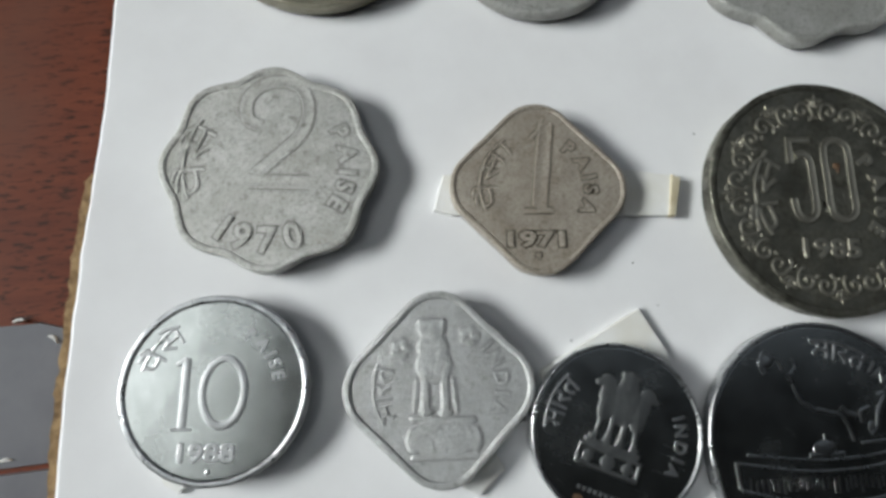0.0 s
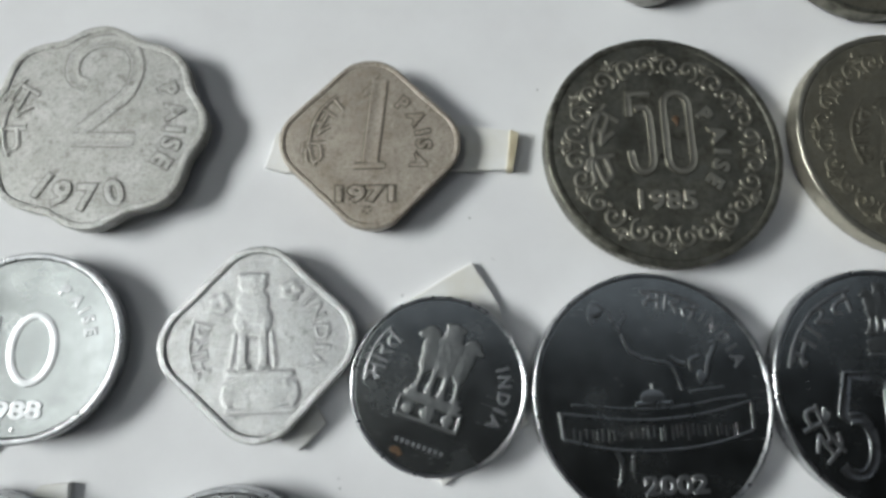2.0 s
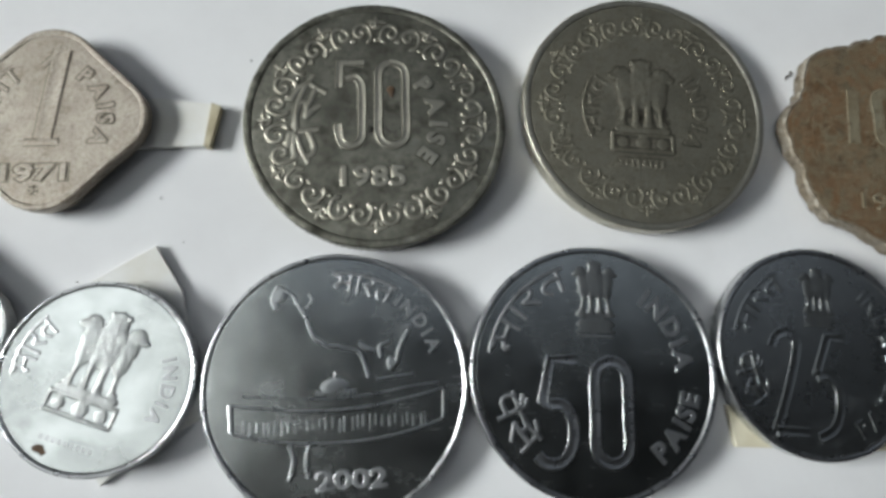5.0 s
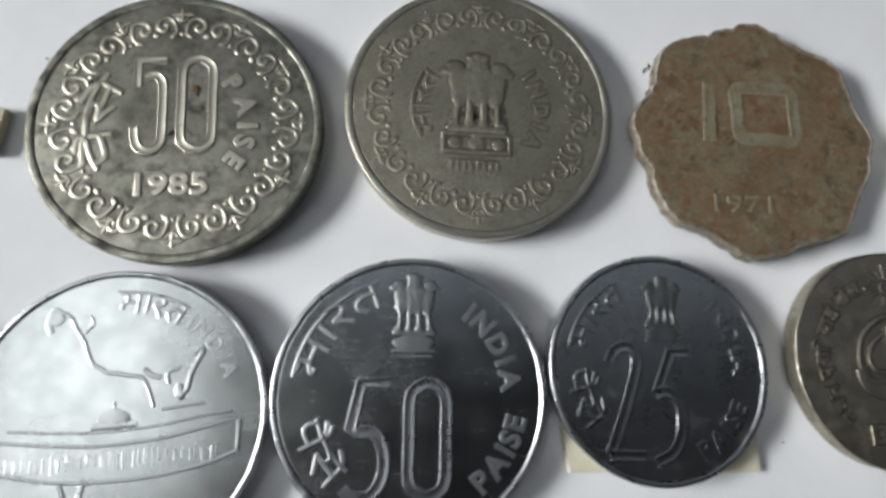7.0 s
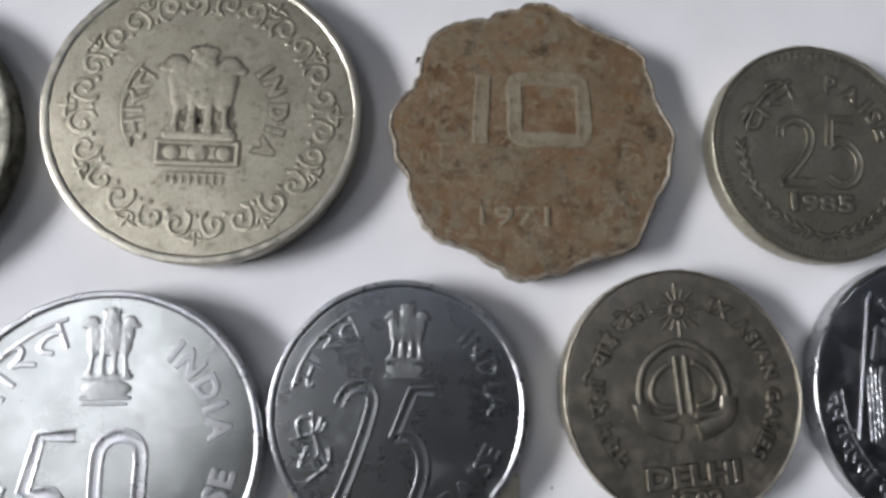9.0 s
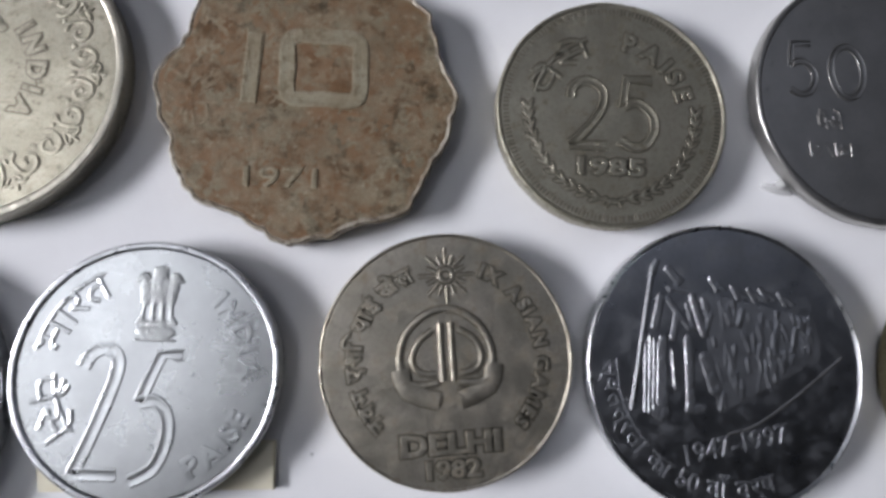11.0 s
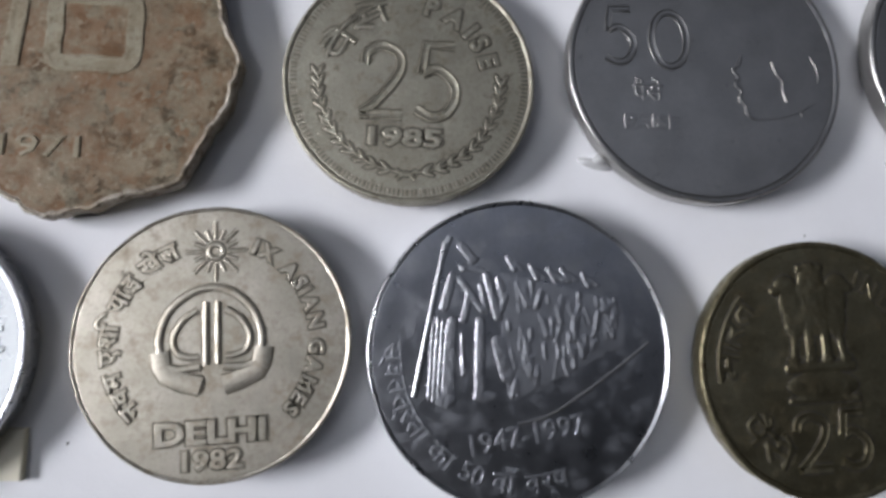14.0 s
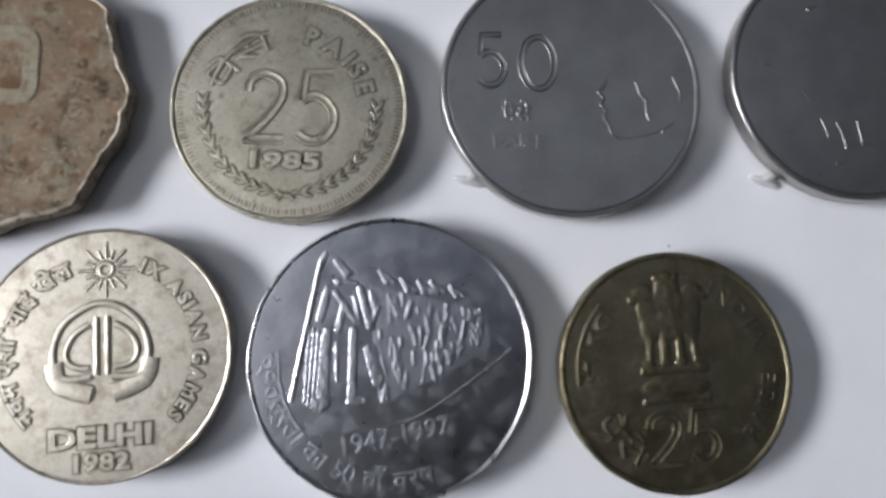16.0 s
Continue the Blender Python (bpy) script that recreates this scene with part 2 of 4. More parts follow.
def glyph(text, heavy):
    """Vertices, faces and advance of a piece of writing at size 1, with rounded edges; z from 0 to 1."""
    key = (text, heavy)
    if key not in GLYPHS:
        cu = bpy.data.curves.new("glyph", "FONT")
        cu.body, cu.resolution_u = text, 3
        cu.extrude, cu.bevel_depth, cu.bevel_resolution, cu.offset = 0.03, 0.03, 1, heavy - 0.012
        ob = new("glyph", cu)
        me = bpy.data.meshes.new_from_object(ob.evaluated_get(bpy.context.evaluated_depsgraph_get()))
        vs = [tuple(v.co) for v in me.vertices]
        fs = [tuple(p.vertices) for p in me.polygons]
        bpy.data.objects.remove(ob)
        bpy.data.curves.remove(cu)
        bpy.data.meshes.remove(me)
        xs = [v[0] for v in vs] or [0, 0.25]
        top = max([v[2] for v in vs] or [1])
        GLYPHS[key] = ([(x, y, z / top) for x, y, z in vs], fs, min(xs), max(xs))
    return GLYPHS[key]


def smooth_path(pts, closed, steps=5):
    """Catmull-Rom through the points."""
    n, out = len(pts), []
    for i in range(n if closed else n - 1):
        p = [pts[(i + k) % n] if closed else pts[min(max(i + k, 0), n - 1)] for k in (-1, 0, 1, 2)]
        for s in range(steps):
            t = s / steps
            out.append(tuple(0.5 * (2 * p[1][a] + (p[2][a] - p[0][a]) * t + (2 * p[0][a] - 5 * p[1][a] + 4 * p[2][a] - p[3][a]) * t * t + (3 * p[1][a] - p[0][a] - 3 * p[2][a] + p[3][a]) * t ** 3) for a in (0, 1)))
    return out if closed else out + [pts[-1]]


class Relief:
    """Raised shapes struck on a coin's face; z counts from the field."""

    def __init__(self, grow=0.0):
        self.v, self.f, self.calls, self.grow = [], [], [], grow

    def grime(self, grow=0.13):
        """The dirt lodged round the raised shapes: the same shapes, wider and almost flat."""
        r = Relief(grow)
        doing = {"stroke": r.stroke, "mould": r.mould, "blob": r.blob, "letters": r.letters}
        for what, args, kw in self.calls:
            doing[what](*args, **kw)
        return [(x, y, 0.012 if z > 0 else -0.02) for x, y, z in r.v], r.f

    def put(self, verts, faces):
        k = len(self.v)
        self.v += verts
        self.f += [tuple(k + i for i in f) for f in faces]

    def stroke(self, pts, w, h, closed=False, curved=True, taper=0.0, groove=0.0):
        self.calls.append(("stroke", (pts, w, h, closed, curved, taper, groove), {}))
        w += 2 * self.grow
        p = smooth_path(pts, closed) if curved else list(pts)
        n = len(p)
        prof = [(-1, -0.3), (-0.85, 0.55), (-0.45, 1), (0.45, 1), (0.85, 0.55), (1, -0.3)]
        if groove:
            prof = [(-1, -0.3), (-0.9, 0.7), (-0.72, 1), (-0.5, groove), (0.5, groove), (0.72, 1), (0.9, 0.7), (1, -0.3)]
        m, verts, faces = len(prof), [], []
        for i in range(n):
            a, b = (p[i - 1], p[(i + 1) % n]) if closed else (p[max(i - 1, 0)], p[min(i + 1, n - 1)])
            dx, dy = b[0] - a[0], b[1] - a[1]
            l = math.hypot(dx, dy) or 1
            s = w / 2 * (1 - taper * abs(2 * i / max(n - 1, 1) - 1) ** 2)
            verts += [(p[i][0] - dy / l * s * u, p[i][1] + dx / l * s * u, h * q) for u, q in prof]
        for i in range(n if closed else n - 1):
            j = (i + 1) % n
            faces += [(i * m + k, j * m + k, j * m + k + 1, i * m + k + 1) for k in range(m - 1)]
        if not closed:
            e = len(verts)
            verts += verts[:m] + verts[(n - 1) * m : n * m]
            faces += [tuple(range(e, e + m)), tuple(reversed(range(e + m, e + 2 * m)))]
        self.put(verts, faces)

    def mould(self, lumps, bars, h, x, y, k, folds=0.0, sheet=None, step=0.13):
        """One softly worn mass: lumps (x, y, rx, ry, height) and bars (x0, y0, x1, y1, r, height), melted together."""
        self.calls.append(("mould", (lumps, bars, h, x, y, k, folds, sheet, step), {}))
        g = self.grow / k
        lumps, bars = [(u, v, a + g, b + g, z) for u, v, a, b, z in lumps], [(a, b, c, d, r + g, z) for a, b, c, d, r, z in bars]
        box_ = np.array([(u - a, v - b, u + a, v + b) for u, v, a, b, _ in lumps] + [(min(a, c) - r, min(b, d) - r, max(a, c) + r, max(b, d) + r) for a, b, c, d, r, _ in bars])
        x0, y0, x1, y1 = *box_[:, :2].min(0) - 0.2, *box_[:, 2:].max(0) + 0.2
        nx, ny = int((x1 - x0) * k / step) + 2, int((y1 - y0) * k / step) + 2
        gx, gy = np.meshgrid(np.linspace(x0, x1, nx), np.linspace(y0, y1, ny))
        total = np.zeros_like(gx)
        for u, v, a, b, z in lumps:
            total += (z * np.sqrt(np.clip(1 - ((gx - u) / a) ** 2 - ((gy - v) / b) ** 2, 0, 1))) ** 5
        for a, b, c, d, r, z in bars:
            l2 = (c - a) ** 2 + (d - b) ** 2
            t = np.clip(((gx - a) * (c - a) + (gy - b) * (d - b)) / l2, 0, 1)
            total += (z * np.sqrt(np.clip(1 - ((gx - a - t * (c - a)) ** 2 + (gy - b - t * (d - b)) ** 2) / r ** 2, 0, 1))) ** 5
        total = total ** 0.2
        total = 0.5 * np.tanh(2.2 * total) + 0.35 * total        # struck flat, with soft shoulders
        if sheet is not None:
            total = np.maximum(total, sheet(gx, gy))
        if folds:
            fold = np.array([noise.noise((a * 2.2 + b * 0.5, b * 1.1, 3.0)) + 0.7 * noise.noise((a * 4.5, b * 2.6, 8.0)) for a, b in zip(gx.ravel(), gy.ravel())]).reshape(gx.shape)
            total = total * (1 + folds * fold)
        verts = [(x + a * k, y + b * k, (z * h if z > 0.02 else -0.05)) for a, b, z in zip(gx.ravel(), gy.ravel(), total.ravel())]
        live = total > 0.02
        faces = [(j * nx + i, j * nx + i + 1, (j + 1) * nx + i + 1, (j + 1) * nx + i) for j in range(ny - 1) for i in range(nx - 1) if live[j : j + 2, i : i + 2].any()]
        used = sorted({q for f in faces for q in f})
        at = {q: i for i, q in enumerate(used)}
        self.put([verts[q] for q in used], [tuple(at[q] for q in f) for f in faces])

    def blob(self, x, y, rx, ry, h, turn=0.0):
        self.calls.append(("blob", (x, y, rx, ry, h, turn), {}))
        rx, ry = rx + self.grow, ry + self.grow
        c, s, n = math.cos(radians(turn)), math.sin(radians(turn)), 14
        verts, faces = [], []
        for r, z in ((1, -0.3), (0.96, 0.25), (0.78, 0.66), (0.42, 0.93)):
            for i in range(n):
                a = 2 * math.pi * i / n
                u, q = rx * r * math.cos(a), ry * r * math.sin(a)
                verts.append((x + u * c - q * s, y + u * s + q * c, h * z))
        verts.append((x, y, h))
        for k in range(3):
            faces += [(k * n + i, k * n + (i + 1) % n, (k + 1) * n + (i + 1) % n, (k + 1) * n + i) for i in range(n)]
        faces += [(3 * n + i, 3 * n + (i + 1) % n, 4 * n) for i in range(n)]
        self.put(verts, faces)

    def letters(self, text, x, y, size, h, turn=0.0, width=0.0, heavy=0.02):
        """Straight writing from its lower left corner; width: stretched to that."""
        self.calls.append(("letters", (text, x, y, size, h, turn, width, heavy), {}))
        vs, fs, x0, x1 = glyph(text, heavy)
        if self.grow:
            kx0 = width / (x1 - x0) if width else size
            vs, fs, g0, g1 = glyph(text, round(heavy + self.grow / size, 3))
            if width:
                x0, x1 = x0, x0 + width / kx0
        c, s = math.cos(radians(turn)), math.sin(radians(turn))
        kx = width / (x1 - x0) if width else size
        self.put([(x + (u - x0) * kx * c - q * size * s, y + (u - x0) * kx * s + q * size * c, z * h if z > 0 else -0.3 * h) for u, q, z in vs], fs)

    def arc(self, pieces, r, middle, size, h, inward=False, gap=0.12, heavy=0.02):
        """Writing along a circle, clockwise with its feet to the centre; inward: counter-clockwise with its head to it."""
        wide = [((glyph(g, heavy)[3] - glyph(g, heavy)[2]) if g != " " else 0.25) + gap for g in pieces]
        sign = 1 if inward else -1
        a = radians(middle) - sign * sum(wide) * size / r / 2
        for g, w in zip(pieces, wide):
            a += sign * w * size / r / 2
            if g != " ":
                turn = math.degrees(a) + (90 if inward else -90)
                half = (w - gap) * size / 2
                c, s = math.cos(radians(turn)), math.sin(radians(turn))
                self.letters(g, r * math.cos(a) - half * c, r * math.sin(a) - half * s, size, h, turn, heavy=heavy)
            a += sign * w * size / r / 2


# ---- coins ----
def round_edge(r):
    return lambda a: r


def scalloped(r, depth, phase, n=8):
    def reach(a):
        b = n * (a - radians(phase))
        return r - depth * (0.55 * (0.5 - 0.5 * math.cos(b)) + 0.45 * (1 - math.sqrt(math.cos(b / 2) ** 2 + 0.02)))

    return reach


def square_edge(r, phase, corner=0.46):
    """A rounded square whose corners reach r."""
    fillet = r * corner
    mid = r - fillet
    flat = (mid + fillet / math.cos(math.pi / 4)) * math.cos(math.pi / 4)
    turn_in = math.atan2(fillet * math.sin(math.pi / 4), mid + fillet * math.cos(math.pi / 4))

    def reach(a):
        b = abs((a - radians(phase) + math.pi / 4) % (math.pi / 2) - math.pi / 4)     # 0 at a corner
        if b < turn_in:
            return mid * math.cos(b) + math.sqrt(fillet ** 2 - (mid * math.sin(b)) ** 2)
        return flat / math.cos(math.pi / 4 - b)

    return reach


def coin(name, x, y, turn, edge, thick, body, rim, label, rim_w=0.7, rim_h=0.14, reeds=0, ragged=0.045, n=160, pad=True):
    """Empty at its foot; body, rim and the tape pad that holds it on the sheet. Returns it and the height of its field."""
    foot = tagged(new(name), label, "coin", "coins stuck on the sheet")
    foot.matrix_basis = pose(x * 0.001, y * 0.001, 0, 0, 0, turn)
    top = 2.0
    z0 = top - thick
    if reeds:
        n = reeds * 2
    rng = random.Random(round(x * 7 + y))
    ang = [2 * math.pi * i / n for i in range(n)]
    jag = [ragged * (noise.noise((math.cos(a) * 4 + x, math.sin(a) * 4, 0)) + 0.6 * noise.noise((math.cos(a) * 13 + x, math.sin(a) * 13, 5))) for a in ang]
    out = [edge(a) + j for a, j in zip(ang, jag)]
    field = top - rim_h

    def ring(inset, z, reed=0.0, wob=0.0):
        return [((out[i] - inset - (reed if reeds and i % 2 else 0)) * math.cos(a), (out[i] - inset - (reed if reeds and i % 2 else 0)) * math.sin(a), z + wob * jag[(i * 3) % n]) for i, a in enumerate(ang)]

    def bands(rings, fan):
        verts, faces = [v for r in rings for v in r], []
        for k in range(len(rings) - 1):
            faces += [(k * n + i, k * n + (i + 1) % n, (k + 1) * n + (i + 1) % n, (k + 1) * n + i) for i in range(n)]
        if fan:
            faces.append(tuple((len(rings) - 1) * n + i for i in range(n)))
        return verts, faces

    inner = [[(px * s, py * s, field) for px, py, _ in ring(rim_w, field)] for s in (1.0, 0.992, 0.7)]
    lower = bands([ring(0.25, z0), ring(0.05, z0 + 0.15, 0.07), ring(0.0, top - 0.32, 0.07)], False)
    mesh_object("edge", *lower, rim, foot)
    mesh_object("face", *bands([ring(rim_w - 0.12, field - 0.05), *inner], True), body, foot)
    wob = min(1.0, 0.05 / ragged)
    rims = [ring(0.0, top - 0.32, 0.07), ring(0.02, top - 0.12), ring(0.08, top - 0.03, 0, wob), ring(0.14, top - 0.008, 0, wob), ring(rim_w * 0.5, top, 0, wob), ring(rim_w - 0.2, top - 0.008, 0, wob), ring(rim_w - 0.14, top - 0.03, 0, wob), ring(rim_w, field - 0.03)]
    mesh_object("rim", *bands(rims, False), rim, foot)
    if pad:
        r = min(out) * 0.6
        slab("tape_pad", [(r * math.cos(a), r * math.sin(a)) for a in ang[:: max(1, n // 40)]], 0.0, z0 + 0.02, TAPE, foot, 0.02)
    return foot, field


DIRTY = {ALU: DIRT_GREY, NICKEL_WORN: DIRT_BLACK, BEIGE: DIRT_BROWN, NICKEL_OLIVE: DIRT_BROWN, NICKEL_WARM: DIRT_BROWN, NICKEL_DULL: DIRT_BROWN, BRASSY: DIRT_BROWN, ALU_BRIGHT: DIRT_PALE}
DEPTH = 0.45        # wear: how much of the struck height is left


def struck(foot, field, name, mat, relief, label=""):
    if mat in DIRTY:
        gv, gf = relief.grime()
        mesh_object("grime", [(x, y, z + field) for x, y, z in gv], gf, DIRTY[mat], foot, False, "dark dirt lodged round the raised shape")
    ob = mesh_object(name, [(x, y, (z * DEPTH if z > 0 else z) + field) for x, y, z in relief.v], relief.f, mat, foot, True, label)
    ob.data.set_sharp_from_angle(angle=radians(38))
    return ob


def word(foot, field, name, mat, *args, **kw):
    r = Relief()
    r.arc(*args, **kw)
    return struck(foot, field, name, mat, r)


def line(foot, field, name, mat, *args, **kw):
    r = Relief()
    r.letters(*args, **kw)
    return struck(foot, field, name, mat, r)


# letters of the second script as strokes: baseline 0, head line 1; (width, strokes)
SIGNS = {
    "pa": (0.80, [[(0.62, 1), (0.62, 0)], [(0.14, 1), (0.12, 0.66), (0.2, 0.45), (0.4, 0.4), (0.62, 0.46)]]),
    "sa": (1.0, [[(0.82, 1), (0.82, 0)], [(0.14, 1), (0.38, 0.9), (0.42, 0.7), (0.3, 0.56), (0.12, 0.56), (0.26, 0.34), (0.46, 0.02)], [(0.34, 0.54), (0.82, 0.54)]]),
    "bha": (1.0, [[(0.82, 1), (0.82, 0)], [(0.1, 0.98), (0.22, 0.86), (0.36, 0.98), (0.38, 0.7), (0.36, 0.5), (0.2, 0.42), (0.14, 0.28), (0.28, 0.24)], [(0.36, 0.52), (0.82, 0.52)]]),
    "aa": (0.36, [[(0.2, 1), (0.2, 0)]]),
    "ra": (0.62, [[(0.16, 1), (0.42, 0.9), (0.46, 0.7), (0.32, 0.55), (0.12, 0.54), (0.3, 0.32), (0.5, 0.02)]]),
    "ta": (0.84, [[(0.66, 1), (0.66, 0)], [(0.66, 0.62), (0.36, 0.64), (0.16, 0.46), (0.18, 0.24), (0.34, 0.04)]]),
    "e": (0.0, [[(-0.2, 1.0), (-0.34, 1.22), (-0.62, 1.38)]]),
    "ai": (0.0, [[(-0.2, 1.0), (-0.34, 1.22), (-0.62, 1.38)], [(-0.2, 1.0), (-0.2, 1.3), (-0.42, 1.52)]]),
}
S_PAISE, S_PAISA, S_INDIA = ("pa", "ai", "sa", "e"), ("pa", "ai", "sa", "aa"), ("bha", "aa", "ra", "ta")


def signs(foot, field, mat, letters, r, size, a0, a1, w, h, inward=False):
    """A word of SIGNS along a circle from the angle a0 to a1, its baseline at the radius r, hung from one head line."""
    total, x, rel = sum(SIGNS[g][0] for g in letters), 0.0, Relief()
    sign = -1 if inward else 1

    def bend(px, py):
        a = radians(a0 + (a1 - a0) * px / total)
        q = r + sign * py * size
        return q * math.cos(a), q * math.sin(a)

    for g in letters:
        for pts in SIGNS[g][1]:
            p = smooth_path(pts, False, 4) if len(pts) > 2 else pts
            rel.stroke([bend(x + u, v) for u, v in p], w, h, curved=False)
        x += SIGNS[g][0]
    rel.stroke([bend(total * i / 12, 1.0) for i in range(13)], w * 0.9, h, curved=False)
    return struck(foot, field, "lettering", mat, rel)


PAISE, PAISA, INDIA = list("PAISE"), list("PAISA"), list("INDIA")


def capital(k, x, y, h, wide=1.0, bell=True):
    """A pillar capital in plain melted lumps, about 10 high at k = 1, standing on (x, y)."""
    lumps = [(0, 6.2, 1.3, 1.7, 0.85), (0, 7.5, 1.4, 1.35, 0.95), (0, 8.6, 1.0, 1.0, 1.1), (0, 8.2, 0.5, 0.42, 1.35), (0, 9.6, 0.55, 0.35, 0.8)]
    bars = [(-2.4, 2.3, 2.4, 2.3, 0.36, 0.7)]
    for u in (-1, 1):
        lumps += [(u * 2.0, 8.2, 0.85, 0.8, 0.85), (u * 2.75, 7.9, 0.5, 0.36, 0.8), (u * 1.75, 7.0, 0.85, 1.15, 0.75), (u * 1.6, 5.8, 0.8, 1.5, 0.6),
                  (u * 0.62, 2.85, 0.5, 0.3, 1.0), (u * 2.0, 2.85, 0.5, 0.28, 0.8), (u * 0.75, 9.45, 0.3, 0.32, 0.75)]
        bars += [(u * 0.62, 2.9, u * 0.6, 5.0, 0.34, 0.8), (u * 1.9, 2.9, u * 1.7, 4.8, 0.26, 0.5)]
    if bell:
        lumps += [(0, 1.0, 2.7, 1.05, 0.75)]
        bars += [(-2.5, 0.0, 2.5, 0.0, 0.25, 0.55)]
    else:
        bars += [(-2.9, 1.75, 2.9, 1.75, 0.2, 0.8), (-2.9, 0.1, 2.9, 0.1, 0.2, 0.8), (-2.9, 0.1, -2.9, 1.75, 0.2, 0.6), (2.9, 0.1, 2.9, 1.75, 0.2, 0.6)]
        lumps += [(-1.9, 0.9, 0.6, 0.6, 0.5), (1.9, 0.9, 0.6, 0.6, 0.5), (0, 0.9, 0.75, 0.75, 0.6), (0, 0.9, 0.25, 0.25, 0.8)]
    lumps = [(u * wide, v, a * wide, b, z) for u, v, a, b, z in lumps]
    bars = [(a * wide, b, c * wide, d, q, z) for a, b, c, d, q, z in bars]
    r = Relief()
    r.mould(lumps, bars, h * 1.25, x, y, k, 0.2, None, 0.1)
    return r


def seated_capital(h):
    """The larger single form over a wide bell, with a small rosette at each side."""
    lumps = [(-0.6, 5.1, 1.3, 1.0, 1.0), (-0.5, 4.75, 0.6, 0.5, 1.3), (-1.55, 5.7, 0.35, 0.35, 0.8), (0.4, 5.7, 0.35, 0.35, 0.8), (-0.55, 3.5, 1.45, 1.3, 0.9), (-0.5, 1.9, 1.7, 1.6, 0.85),
             (-1.3, -2.0, 0.7, 0.4, 1.0), (0.45, -2.1, 0.7, 0.4, 1.0), (0.25, -4.2, 3.2, 1.65, 0.95), (-2.4, -4.4, 0.7, 1.1, 0.9), (2.9, -4.4, 0.7, 1.1, 0.9)]
    bars = [(-1.35, -1.9, -1.3, 1.5, 0.42, 0.95), (0.45, -2.0, 0.35, 1.5, 0.42, 0.95), (-2.3, -1.9, -2.0, 0.6, 0.26, 0.3), (1.4, -2.0, 1.1, 0.6, 0.26, 0.3),
            (-2.4, -2.6, 2.8, -2.8, 0.3, 0.55), (-2.5, -5.8, 3.1, -5.8, 0.26, 0.55)]
    for cx, cy in ((-3.4, 3.4), (2.7, 4.4)):
        lumps += [(cx + 0.55 * math.cos(q * 1.26), cy + 0.55 * math.sin(q * 1.26), 0.5, 0.42, 0.4) for q in range(5)]
    r = Relief()
    r.mould(lumps, bars, h, 0, 0, 1.0, 0.2, None, 0.1)
    return r


def scroll(h):
    """One motif of the scroll border: a fleur at the rim between two curled leaves, outward along +y."""
    r = Relief()
    for s in (-1, 1):
        r.stroke([(s * 0.5, -1.15), (s * 0.42, -0.5), (s * 0.75, 0.35), (s * 1.35, 0.55), (s * 1.9, 0.15), (s * 1.95, -0.45), (s * 1.5, -0.75), (s * 1.15, -0.45), (s * 1.35, -0.12)], 0.4, h, taper=0.35)
        r.blob(s * 0.62, -1.05, 0.42, 0.2, h, s * -55)
        r.stroke([(0, 0.75), (s * 0.45, 0.95), (s * 0.95, 0.8)], 0.36, h, taper=0.8)
        r.stroke([(0, 0.2), (s * 0.3, 0.35), (s * 0.55, 0.75)], 0.3, h, taper=0.8)
        r.blob(s * 2.15, -1.15, 0.24, 0.24, h * 0.9)
    r.stroke([(0, 0.1), (0, 0.8), (0, 1.45)], 0.42, h, taper=0.7)
    r.blob(0, -0.95, 0.2, 0.2, h)
    return r


def scroll_border(foot, field, mat, radius, count, h, size=1.0, inward=False):
    first = None
    for i in range(count):
        a = 360 * i / count + 90
        if first is None:
            first = struck(foot, field, "scroll_ornament", mat, scroll(h))
            ob = first
        else:
            ob = new("scroll_ornament", first.data)
            ob.parent = foot
        k = size * (1 if i % 2 else 0.95)
        ob.matrix_basis = Matrix.Rotation(radians(a - 90 + (180 if inward else 0)), 4, "Z") @ Matrix.Translation((0, radius * 0.001 * (-1 if inward else 1), 0)) @ Matrix.Diagonal((k, k, 1, 1)) @ Matrix.Translation((0, 0, 0))
    return first


def ellipse(x, y, rx, ry, n=12):
    return [(x + rx * math.cos(2 * math.pi * i / n), y + ry * math.sin(2 * math.pi * i / n)) for i in range(n)]


def long_zero(x0, x1, y0, y1):
    r = (x1 - x0) / 2
    xm = (x0 + x1) / 2
    return [(x0, y0 + r), (x0, (y0 + y1) / 2), (x0, y1 - r), (xm - r * 0.7, y1 - r * 0.3), (xm, y1), (xm + r * 0.7, y1 - r * 0.3), (x1, y1 - r), (x1, (y0 + y1) / 2), (x1, y0 + r), (xm + r * 0.7, y0 + r * 0.3), (xm, y0), (xm - r * 0.7, y0 + r * 0.3)]


def figure_two(x0, x1, y0, y1):
    w, h = x1 - x0, y1 - y0
    return [(x0 + u * w, y0 + v * h) for u, v in ((0.05, 0.72), (0.12, 0.9), (0.45, 1.0), (0.85, 0.9), (0.92, 0.68), (0.7, 0.42), (0.3, 0.14), (0.02, 0.0))], [(x0, y0), (x1, y0)]


def figure_five(x0, x1, y0, y1):
    w, h = x1 - x0, y1 - y0
    return [(x0 + u * w, y0 + v * h) for u, v in ((0.92, 1.0), (0.22, 1.0), (0.12, 0.58))], [(x0 + u * w, y0 + v * h) for u, v in ((0.12, 0.58), (0.5, 0.66), (0.9, 0.5), (0.98, 0.28), (0.75, 0.05), (0.35, 0.0), (0.02, 0.1))]


